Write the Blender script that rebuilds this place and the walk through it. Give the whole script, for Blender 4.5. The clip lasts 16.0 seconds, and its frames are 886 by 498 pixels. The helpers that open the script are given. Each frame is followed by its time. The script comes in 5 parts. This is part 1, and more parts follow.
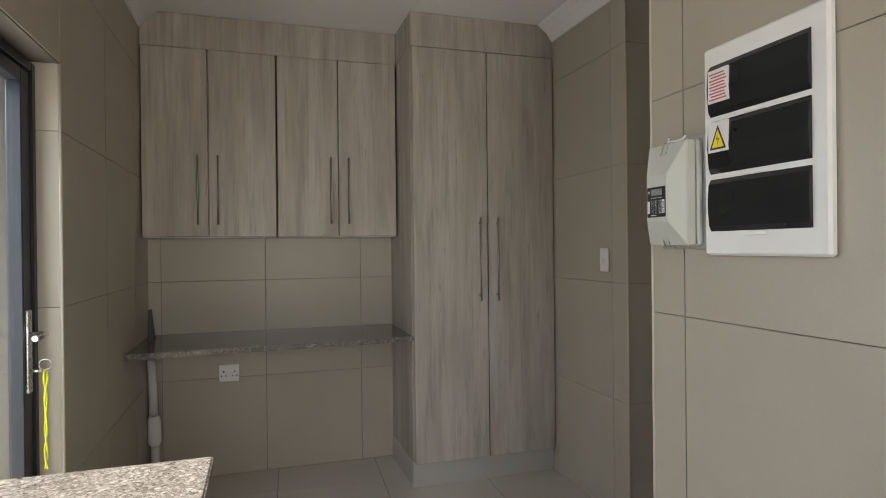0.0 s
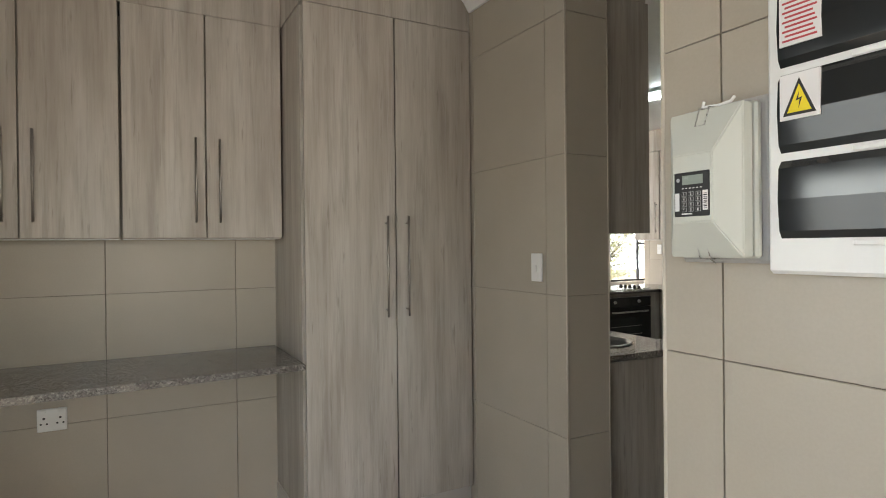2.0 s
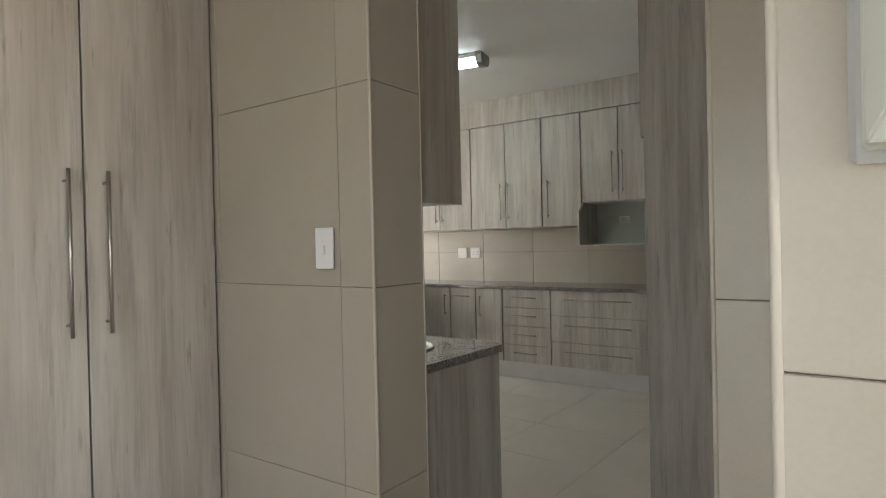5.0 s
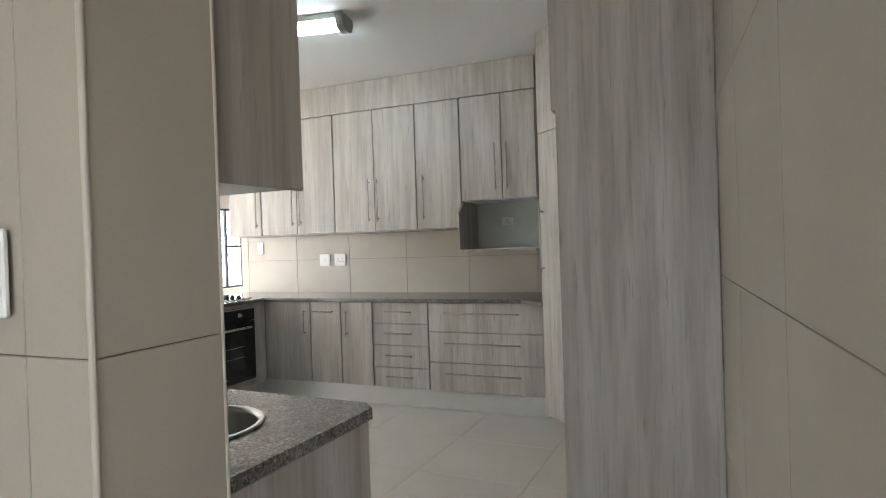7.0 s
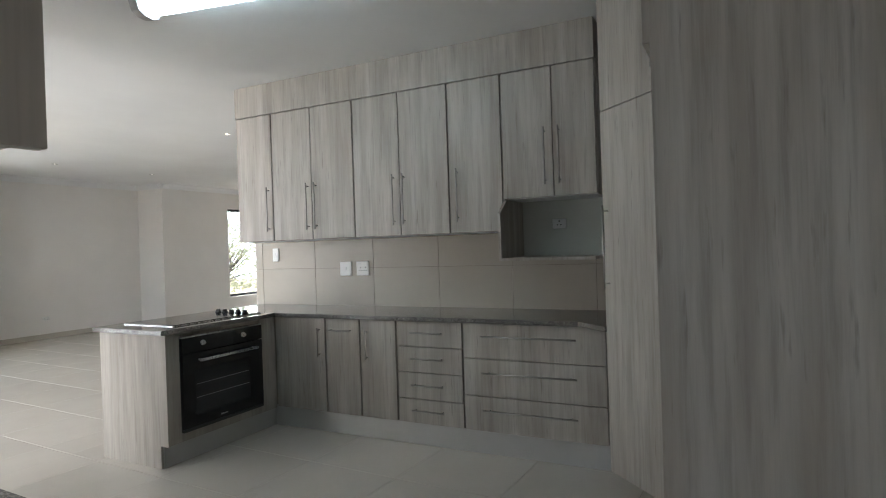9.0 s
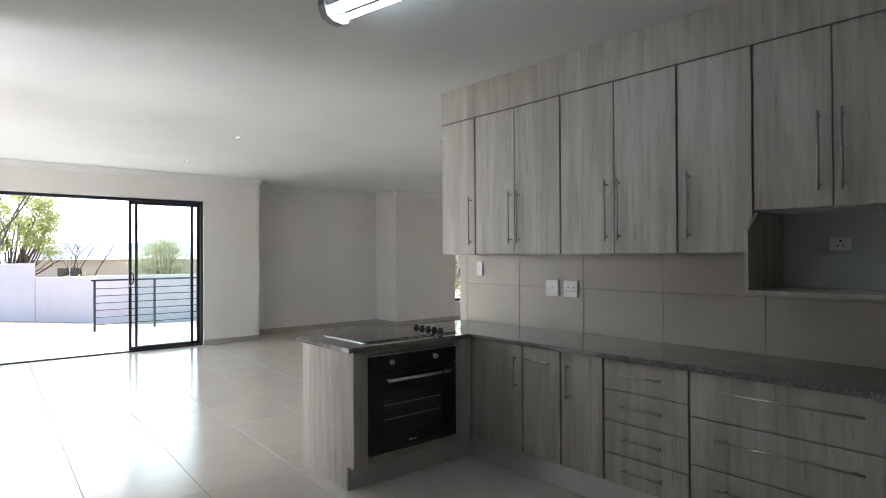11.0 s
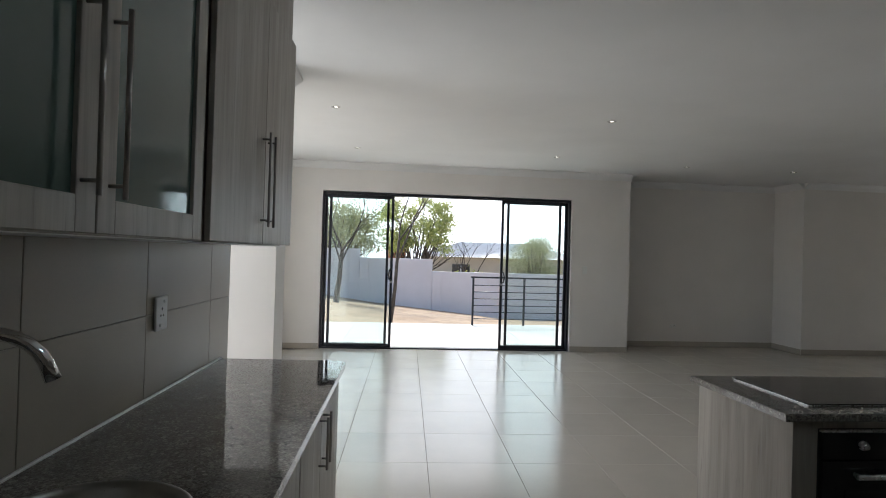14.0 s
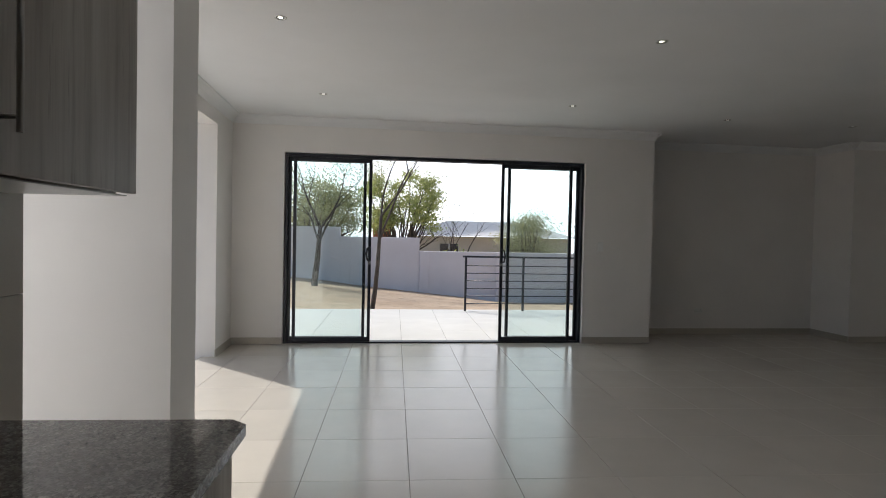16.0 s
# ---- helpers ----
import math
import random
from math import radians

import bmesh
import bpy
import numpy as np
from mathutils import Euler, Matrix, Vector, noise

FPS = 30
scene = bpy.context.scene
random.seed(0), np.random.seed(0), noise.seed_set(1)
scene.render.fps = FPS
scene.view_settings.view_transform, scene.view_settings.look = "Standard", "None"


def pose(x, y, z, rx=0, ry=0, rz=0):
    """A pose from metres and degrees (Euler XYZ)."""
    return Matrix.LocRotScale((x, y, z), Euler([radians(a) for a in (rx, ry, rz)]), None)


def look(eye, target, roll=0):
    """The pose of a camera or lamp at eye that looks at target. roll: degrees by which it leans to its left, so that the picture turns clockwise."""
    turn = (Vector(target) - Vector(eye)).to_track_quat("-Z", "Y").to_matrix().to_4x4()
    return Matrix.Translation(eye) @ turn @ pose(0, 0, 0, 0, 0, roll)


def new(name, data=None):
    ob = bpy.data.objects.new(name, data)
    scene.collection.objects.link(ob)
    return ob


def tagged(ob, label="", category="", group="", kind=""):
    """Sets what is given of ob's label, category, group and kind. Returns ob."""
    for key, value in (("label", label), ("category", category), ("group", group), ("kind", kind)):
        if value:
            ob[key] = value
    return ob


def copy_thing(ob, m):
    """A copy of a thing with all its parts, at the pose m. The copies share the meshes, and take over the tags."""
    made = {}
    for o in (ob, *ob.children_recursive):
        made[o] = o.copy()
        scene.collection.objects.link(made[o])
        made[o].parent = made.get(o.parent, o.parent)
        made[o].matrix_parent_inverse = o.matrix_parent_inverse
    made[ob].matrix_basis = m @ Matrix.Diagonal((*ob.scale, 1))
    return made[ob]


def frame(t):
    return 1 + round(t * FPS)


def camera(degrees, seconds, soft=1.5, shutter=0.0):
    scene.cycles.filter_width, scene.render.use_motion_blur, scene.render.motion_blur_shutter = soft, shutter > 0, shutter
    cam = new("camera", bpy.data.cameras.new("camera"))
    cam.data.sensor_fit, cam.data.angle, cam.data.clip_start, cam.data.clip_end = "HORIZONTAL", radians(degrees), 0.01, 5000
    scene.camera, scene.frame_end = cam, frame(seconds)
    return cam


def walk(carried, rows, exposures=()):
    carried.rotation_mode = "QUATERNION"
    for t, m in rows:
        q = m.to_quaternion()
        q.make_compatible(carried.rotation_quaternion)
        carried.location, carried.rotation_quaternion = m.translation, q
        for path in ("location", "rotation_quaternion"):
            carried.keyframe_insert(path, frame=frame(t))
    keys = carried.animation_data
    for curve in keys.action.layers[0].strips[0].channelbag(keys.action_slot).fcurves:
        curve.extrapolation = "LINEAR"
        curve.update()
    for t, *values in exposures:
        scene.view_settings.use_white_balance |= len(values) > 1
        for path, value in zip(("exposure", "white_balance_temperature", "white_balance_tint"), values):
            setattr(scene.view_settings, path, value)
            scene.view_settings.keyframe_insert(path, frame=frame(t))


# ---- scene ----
cam = camera(74.0, 16.0, soft=1.0)

PATH = [
    (0, (0.44, 0.687, 1.39), (1.029, 2.599, 1.385), -0.6),
    (0.5, (0.46, 0.838, 1.419), (1.082, 2.739, 1.412), -0.6),
    (1, (0.472, 0.983, 1.428), (1.18, 2.854, 1.421), -0.5),
    (1.5, (0.511, 1.125, 1.42), (1.344, 2.943, 1.414), -0.5),
    (2, (0.544, 1.282, 1.415), (1.496, 3.041, 1.406), -0.6),
    (2.5, (0.582, 1.441, 1.397), (1.64, 3.138, 1.388), -0.8),
    (3, (0.61, 1.589, 1.371), (1.796, 3.199, 1.364), -0.7),
    (3.5, (0.667, 1.723, 1.35), (1.976, 3.235, 1.34), -0.9),
    (4, (0.758, 1.854, 1.34), (2.171, 3.269, 1.328), -1.1),
    (4.5, (0.825, 1.948, 1.338), (2.339, 3.255, 1.322), -1.1),
    (5, (0.906, 2.059, 1.322), (2.538, 3.215, 1.305), -1.3),
    (7.5, (1.854, 2.552, 1.344), (3.707, 3.304, 1.326), -1.9),
    (8.2, (2.136, 2.643, 1.353), (3.98, 3.418, 1.342), -1.9),
    (10.3, (2.852, 2.866, 1.413), (4.359, 4.18, 1.421), -1.0),
    (10.5, (2.905, 2.875, 1.419), (4.35, 4.257, 1.434), -0.7),
    (11, (3.035, 2.936, 1.468), (4.333, 4.457, 1.488), -0.3),
    (11.5, (3.131, 3.019, 1.487), (4.224, 4.694, 1.51), 0.2),
    (12, (3.185, 3.101, 1.507), (4.042, 4.908, 1.528), 0.5),
    (12.5, (3.249, 3.236, 1.504), (3.836, 5.148, 1.526), 1.0),
    (13, (3.302, 3.413, 1.495), (3.681, 5.377, 1.515), 1.4),
    (13.5, (3.347, 3.652, 1.481), (3.598, 5.636, 1.5), 1.6),
    (14, (3.374, 3.948, 1.468), (3.584, 5.937, 1.485), 1.7),
    (14.5, (3.416, 4.284, 1.448), (3.624, 6.273, 1.465), 1.6),
    (15, (3.453, 4.664, 1.416), (3.668, 6.652, 1.43), 1.4),
    (15.3, (3.454, 4.94, 1.415), (3.681, 6.927, 1.41), 1.6),
    (15.5, (3.474, 5.055, 1.4), (3.709, 7.041, 1.394), 1.3),
    (16, (3.513, 5.448, 1.397), (3.768, 7.431, 1.348), 1.2),
]
walk(cam, [(t, look(eye, target, roll)) for t, eye, target, roll in PATH],
     exposures=[(0, 1.75, 6800, 10), (0.4, 1.85, 6850, 10), (1.0, 2.2, 6950, 10), (3.5, 2.23, 6850, 9), (5, 2.52, 6800, 9), (7.4, 3.1, 6250, 10), (8.2, 2.65, 6150, 9), (10.3, 1.88, 6000, 8), (11, 1.7, 6000, 8), (12, 1.15, 6000, 7), (13, 0.7, 6050, 7), (14, 0.55, 6100, 8), (16, -0.07, 6250, 10)])

# world, sun and lamps
SUN_EL, SUN_AZ = radians(46), math.atan2(-0.696, 0.718)
world = bpy.data.worlds.new("sky")
scene.world = world
world.use_nodes = True
wn = world.node_tree
sky = wn.nodes.new("ShaderNodeTexSky")
sky.sky_type, sky.sun_disc, sky.sun_elevation, sky.sun_rotation = "NISHITA", False, SUN_EL, SUN_AZ
sky.dust_density, sky.air_density = 1.0, 1.0
wn.nodes["Background"].inputs[1].default_value = 0.15
wn.links.new(sky.outputs[0], wn.nodes["Background"].inputs[0])
sun = new("sun", bpy.data.lights.new("sun", "SUN"))
sun.data.energy, sun.data.angle, sun.data.color = 4.0, radians(0.5), (1, 0.95, 0.87)
sun.matrix_world = look((0, 0, 0), (0.696 * math.cos(SUN_EL), -0.718 * math.cos(SUN_EL), -math.sin(SUN_EL)))


def area_lamp(name, eye, target, sx, sy, watts, colour=(1, 1, 1)):
    d = bpy.data.lights.new(name, "AREA")
    d.shape, d.size, d.size_y, d.energy, d.color = "RECTANGLE", sx, sy, watts, colour
    ob = new(name, d)
    ob.matrix_world = look(eye, target)
    return ob


# daylight of assumed laundry windows and of the passage's entrance, all out of view
# fill added through the unseen south wall to brighten the laundry's back
area_lamp("laundry_fill_light", (0.80, -1.33, 1.60), (0.35, 3, 1.35), 0.9, 1.1, 7.0, (1, 0.985, 0.96))
area_lamp("laundry_side_window_light", (-0.30, 1.0, 1.65), (3, 1.3, 1.2), 1.4, 0.95, 1.1, (1, 0.99, 0.97))
area_lamp("back_door_light", (-0.415, 2.56, 1.05), (3, 2.9, 0.75), 0.68, 1.75, 3.6, (0.95, 0.97, 1))
area_lamp("passage_window_light", (0.02, 7.75, 1.3), (3, 7.75, 1.3), 0.8, 2.0, 34, (0.97, 0.98, 1))


# ---- materials ----
def mat(name, rough=0.5, metal=0.0):
    m = bpy.data.materials.new(name)
    m.use_nodes = True
    b = m.node_tree.nodes["Principled BSDF"]
    b.inputs["Roughness"].default_value, b.inputs["Metallic"].default_value = rough, metal
    return m, m.node_tree, b


def node(nt, kind, **vals):
    n = nt.nodes.new(kind)
    for k, v in vals.items():
        n.inputs[k].default_value = v
    return n


def ramp(nt, src, stops):
    r = nt.nodes.new("ShaderNodeValToRGB")
    while len(r.color_ramp.elements) < len(stops):
        r.color_ramp.elements.new(0.5)
    for e, (p, c) in zip(r.color_ramp.elements, stops):
        e.position, e.color = p, (*c, 1)
    nt.links.new(src, r.inputs[0])
    return r.outputs[0]


def coords(nt, scale=(1, 1, 1), kind="Object", shift=True):
    """Object coordinates, scaled, moved at random from object to object."""
    tc = nt.nodes.new("ShaderNodeTexCoord")
    out = tc.outputs[kind]
    if shift:
        info = nt.nodes.new("ShaderNodeObjectInfo")
        mul = nt.nodes.new("ShaderNodeMath")
        mul.operation = "MULTIPLY"
        mul.inputs[1].default_value = 37.0
        nt.links.new(info.outputs["Random"], mul.inputs[0])
        add = nt.nodes.new("ShaderNodeVectorMath")
        nt.links.new(out, add.inputs[0])
        nt.links.new(mul.outputs[0], add.inputs[1])
        out = add.outputs[0]
    mp = nt.nodes.new("ShaderNodeMapping")
    mp.inputs["Scale"].default_value = scale
    nt.links.new(out, mp.inputs[0])
    return mp.outputs[0]


def noise_tex(nt, vec, scale, detail=4.0, rough=0.55):
    n = node(nt, "ShaderNodeTexNoise", Scale=scale, Detail=detail, Roughness=rough)
    nt.links.new(vec, n.inputs["Vector"])
    return n.outputs["Fac"]


def mix(nt, fac, a, b, mode="MIX"):
    m = nt.nodes.new("ShaderNodeMix")
    m.data_type, m.blend_type = "RGBA", mode
    for i, v in ((0, fac), (6, a), (7, b)):
        if hasattr(v, "is_output"):
            nt.links.new(v, m.inputs[i])
        else:
            m.inputs[i].default_value = v if i == 0 else (*v, 1)
    return m.outputs[2]


def bump(nt, b, height, strength, distance=0.002):
    n = node(nt, "ShaderNodeBump", Strength=strength, Distance=distance)
    nt.links.new(height, n.inputs["Height"])
    nt.links.new(n.outputs[0], b.inputs["Normal"])


def plain(name, colour, rough=0.5, metal=0.0, var=0.08, scale=6.0, relief=0.0, rscale=60.0):
    """Painted, plastic or metal surface with cloudy wear and fine relief."""
    m, nt, b = mat(name, rough, metal)
    v = coords(nt)
    f = noise_tex(nt, v, scale, 5)
    lo, hi = [c * (1 - var) for c in colour], [min(1, c * (1 + var)) for c in colour]
    nt.links.new(ramp(nt, f, [(0.3, lo), (0.7, hi)]), b.inputs["Base Color"])
    r = nt.nodes.new("ShaderNodeMapRange")
    r.inputs[3].default_value, r.inputs[4].default_value = max(0, rough - 0.06), min(1, rough + 0.06)
    nt.links.new(noise_tex(nt, v, scale * 4, 3), r.inputs[0])
    nt.links.new(r.outputs[0], b.inputs["Roughness"])
    if relief:
        bump(nt, b, noise_tex(nt, v, rscale, 4), relief)
    return m


def wood(name, light, mid, dark, rough=0.45):
    """Wood-look melamine: upright bands, brown clouds, fine grain and short flecks; the grain runs on from front to front."""
    m, nt, b = mat(name, rough)
    geo = nt.nodes.new("ShaderNodeNewGeometry")

    def at(z):
        mp = nt.nodes.new("ShaderNodeMapping")
        mp.inputs["Scale"].default_value = (1, 1, z)
        nt.links.new(geo.outputs["Position"], mp.inputs[0])
        return mp.outputs[0]

    band = noise_tex(nt, at(0.075), 10.0, 5, 0.58)
    cloud = noise_tex(nt, at(0.22), 4.5, 5, 0.6)
    streak = noise_tex(nt, at(0.055), 34.0, 5, 0.65)
    fine = noise_tex(nt, at(0.03), 110.0, 4, 0.6)
    fleck = noise_tex(nt, at(0.10), 48.0, 3, 0.6)
    pale = [min(1, c * k) for c, k in zip(light, (1.10, 1.12, 1.15))]
    c1 = ramp(nt, band, [(0.34, mid), (0.46, [0.5 * (p + q) for p, q in zip(light, mid)]), (0.56, light), (0.68, pale)])
    c2 = mix(nt, ramp(nt, cloud, [(0.46, (0, 0, 0)), (0.66, (0.42,) * 3)]), c1, [0.5 * (p + q) for p, q in zip(mid, dark)])
    c3 = mix(nt, ramp(nt, streak, [(0.34, (0.40,) * 3), (0.48, (0.06,) * 3), (0.56, (0, 0, 0))]), c2, dark)
    c4 = mix(nt, ramp(nt, fine, [(0.48, (0, 0, 0)), (0.70, (0.16,) * 3)]), c3, dark)
    c5 = mix(nt, ramp(nt, fleck, [(0.63, (0, 0, 0)), (0.74, (0.50,) * 3)]), c4, [x * 0.8 for x in dark])
    nt.links.new(c5, b.inputs["Base Color"])
    bump(nt, b, fine, 0.10, 0.0005)
    return m


def stone_tile(name, colour, rough, var=0.05, relief=0.012):
    m, nt, b = mat(name, rough)
    v = coords(nt)
    info = nt.nodes.new("ShaderNodeObjectInfo")
    cloud = ramp(nt, noise_tex(nt, v, 2.2, 5), [(0.3, [c * (1 - var) for c in colour]), (0.7, [c * (1 + var) for c in colour])])
    speck = ramp(nt, noise_tex(nt, v, 160.0, 2), [(0.35, (0.97,) * 3), (0.65, (1.0,) * 3)])
    tone = ramp(nt, info.outputs["Random"], [(0.0, (0.95,) * 3), (1.0, (1.0,) * 3)])
    nt.links.new(mix(nt, 1.0, mix(nt, 1.0, cloud, speck, "MULTIPLY"), tone, "MULTIPLY"), b.inputs["Base Color"])
    r = nt.nodes.new("ShaderNodeMapRange")
    r.inputs[3].default_value, r.inputs[4].default_value = max(0.02, rough - 0.05), rough + 0.07
    nt.links.new(noise_tex(nt, v, 5.0, 4), r.inputs[0])
    nt.links.new(r.outputs[0], b.inputs["Roughness"])
    bump(nt, b, noise_tex(nt, v, 14.0, 4), relief, 0.001)
    return m


def granite_mat(name, scale=190.0, rough=0.10, gain=1.0):
    """Polished granite: grey-pink ground with black and white grains of two sizes."""
    m, nt, b = mat(name, rough)
    v = coords(nt, shift=False)

    def grains(size, stops):
        vor = nt.nodes.new("ShaderNodeTexVoronoi")
        vor.inputs["Scale"].default_value = size
        nt.links.new(v, vor.inputs["Vector"])
        sep = nt.nodes.new("ShaderNodeSeparateColor")
        nt.links.new(vor.outputs["Color"], sep.inputs[0])
        return ramp(nt, sep.outputs[0], [(p, [x * gain for x in c]) for p, c in stops])

    small = grains(scale, ((0.0, (0.07, 0.065, 0.06)), (0.16, (0.12, 0.11, 0.10)), (0.40, (0.20, 0.184, 0.172)), (0.72, (0.29, 0.265, 0.245)), (1.0, (0.47, 0.445, 0.42))))
    large = grains(scale * 0.52, ((0.0, (0.06, 0.055, 0.05)), (0.3, (0.16, 0.148, 0.138)), (0.8, (0.25, 0.23, 0.215)), (1.0, (0.52, 0.49, 0.46))))
    cloud = ramp(nt, noise_tex(nt, v, 14.0, 4), [(0.35, (0.74, 0.73, 0.72)), (0.65, (1, 1, 1))])
    nt.links.new(mix(nt, 1.0, mix(nt, 0.45, small, large), cloud, "MULTIPLY"), b.inputs["Base Color"])
    return m


def glass_mat(name, tint=(1, 1, 1), rough=0.0):
    """Thin clear pane: see-through with a mirror's gloss by Fresnel."""
    m = bpy.data.materials.new(name)
    m.use_nodes = True
    nt = m.node_tree
    nt.nodes.remove(nt.nodes["Principled BSDF"])
    t, g, f = node(nt, "ShaderNodeBsdfTransparent", Color=(*tint, 1)), node(nt, "ShaderNodeBsdfGlossy", Roughness=rough), node(nt, "ShaderNodeLayerWeight", Blend=0.5)
    mx, pw, ma = nt.nodes.new("ShaderNodeMixShader"), nt.nodes.new("ShaderNodeMath"), nt.nodes.new("ShaderNodeMath")
    pw.operation, ma.operation = "POWER", "MULTIPLY_ADD"
    pw.inputs[1].default_value, ma.inputs[1].default_value, ma.inputs[2].default_value = 5.0, 0.9, 0.035
    nt.links.new(f.outputs["Facing"], pw.inputs[0])
    nt.links.new(pw.outputs[0], ma.inputs[0])
    nt.links.new(ma.outputs[0], mx.inputs[0])
    nt.links.new(t.outputs[0], mx.inputs[1])
    nt.links.new(g.outputs[0], mx.inputs[2])
    nt.links.new(mx.outputs[0], nt.nodes["Material Output"].inputs[0])
    return m


def glow(name, colour, strength):
    m, nt, b = mat(name)
    b.inputs["Emission Color"].default_value, b.inputs["Emission Strength"].default_value = (*colour, 1), strength
    return m


def soil_mat():
    m, nt, b = mat("sandy_soil", 0.95)
    v = coords(nt, shift=False)
    big = ramp(nt, noise_tex(nt, v, 0.5, 6), [(0.3, (0.38, 0.265, 0.175)), (0.7, (0.54, 0.41, 0.29))])
    dry = ramp(nt, noise_tex(nt, v, 4.0, 6, 0.7), [(0.5, (0, 0, 0)), (0.66, (0.75,) * 3)])
    nt.links.new(mix(nt, dry, big, (0.27, 0.20, 0.13)), b.inputs["Base Color"])
    bump(nt, b, noise_tex(nt, v, 22.0, 6), 0.6, 0.03)
    return m


def leaf_mat(name, a, c):
    """Thin leaves that let some light through."""
    m, nt, b = mat(name, 0.6)
    g = nt.nodes.new("ShaderNodeNewGeometry")
    col = ramp(nt, g.outputs["Random Per Island"], [(0.0, a), (1.0, c)])
    nt.links.new(col, b.inputs["Base Color"])
    tr, mx = nt.nodes.new("ShaderNodeBsdfTranslucent"), nt.nodes.new("ShaderNodeMixShader")
    nt.links.new(mix(nt, 1.0, col, (1.0, 1.0, 0.7), "MULTIPLY"), tr.inputs[0])
    mx.inputs[0].default_value = 0.5
    nt.links.new(b.outputs[0], mx.inputs[1])
    nt.links.new(tr.outputs[0], mx.inputs[2])
    nt.links.new(mx.outputs[0], nt.nodes["Material Output"].inputs[0])
    return m


WOOD = wood("ash_grey_wood", (0.50, 0.465, 0.415), (0.385, 0.342, 0.295), (0.235, 0.20, 0.165))
WALL_TILE = stone_tile("beige_wall_tile", (0.43, 0.385, 0.315), 0.36)
FLOOR_TILE = stone_tile("cream_floor_tile", (0.60, 0.555, 0.49), 0.17, 0.04, 0.015)
PATIO_TILE = stone_tile("pale_patio_tile", (0.62, 0.60, 0.57), 0.5)
GROUT = plain("grey_grout", (0.18, 0.16, 0.135), 0.9, relief=0.2)
GRANITE = granite_mat("speckled_granite", 210.0, 0.04, 0.88)
SINKSTEEL = plain("sink_steel", (0.50, 0.49, 0.475), 0.30, 1.0, 0.06, 20)
PAINT = plain("white_wall_paint", (0.80, 0.775, 0.745), 0.7, var=0.03, scale=1.5, relief=0.05, rscale=140)
CEIL = plain("white_ceiling_paint", (0.80, 0.80, 0.795), 0.8, var=0.03, scale=1.2, relief=0.05, rscale=120)
SKIRT = stone_tile("skirting_tile", (0.47, 0.43, 0.37), 0.3)
ALU = plain("charcoal_aluminium", (0.022, 0.024, 0.032), 0.35, 0.2, 0.15)
STEEL = plain("brushed_steel", (0.55, 0.54, 0.52), 0.28, 1.0, 0.06, 30)
CHROME = plain("chrome", (0.75, 0.75, 0.76), 0.07, 1.0, 0.02, 10)
ALUPLINTH = plain("satin_aluminium_plinth", (0.62, 0.61, 0.59), 0.42, 0.6, 0.05, 3)
WHITE = plain("white_plastic", (0.80, 0.80, 0.78), 0.35, 0.0, 0.03, 8)
CREAMP = plain("cream_plastic", (0.54, 0.55, 0.495), 0.4, 0.0, 0.03, 6)
GREYP = plain("grey_plastic", (0.42, 0.42, 0.41), 0.4, 0.0, 0.04, 6)
BLACKG = plain("black_glass", (0.008, 0.008, 0.009), 0.10, 0.0, 0.1, 4)
BLACKP = plain("black_plastic", (0.015, 0.015, 0.016), 0.4, 0.0, 0.1, 8)
SMOKED = plain("smoked_plastic", (0.018, 0.02, 0.021), 0.1, 0.0, 0.1, 4)
GLASS = glass_mat("clear_glass", (0.95, 0.985, 0.98))
FROST = plain("frosted_green_glass", (0.10, 0.145, 0.125), 0.04, 0.0, 0.05, 3)
HANDLE = plain("satin_nickel", (0.42, 0.40, 0.37), 0.3, 1.0, 0.06, 20)
YELLOW = plain("yellow_lanyard", (0.72, 0.72, 0.02), 0.7)
SIGNY = plain("sign_yellow", (0.85, 0.68, 0.02), 0.45, 0, 0.02)
PAPER = plain("white_label", (0.78, 0.76, 0.75), 0.6, 0, 0.02)
REDINK = plain("red_ink", (0.50, 0.06, 0.07), 0.6, 0, 0.02)
INK = plain("dark_ink", (0.02, 0.02, 0.02), 0.6, 0, 0.02)
LCD = plain("lcd_screen", (0.30, 0.34, 0.30), 0.25, 0, 0.05)
TUBE = glow("fluorescent_tube", (0.76, 0.93, 1.0), 4.6)
BULB = glow("downlight_glow", (1.0, 0.92, 0.75), 3.2)
SOIL = soil_mat()
SKY_GLOW = glow("white_sky_glow", (0.97, 0.985, 1.0), 1.4)
BWALL = plain("lilac_grey_plaster", (0.74, 0.70, 0.715), 0.85, 0, 0.06, 0.8, 0.25, 60)
BARK = plain("bark", (0.075, 0.06, 0.05), 0.9, 0, 0.25, 12, 0.6, 50)
LEAF = leaf_mat("green_leaves", (0.20, 0.235, 0.075), (0.50, 0.52, 0.24))
LEAF_DRY = leaf_mat("olive_leaves", (0.25, 0.25, 0.15), (0.47, 0.46, 0.31))
ROOF = plain("pale_roof_tiles", (0.60, 0.57, 0.55), 0.8, 0, 0.1, 2)
BRICKR = plain("red_brick_wall", (0.34, 0.13, 0.07), 0.85, 0, 0.15, 3)
FARWALL = plain("tan_house_plaster", (0.50, 0.44, 0.35), 0.85, 0, 0.06, 1)


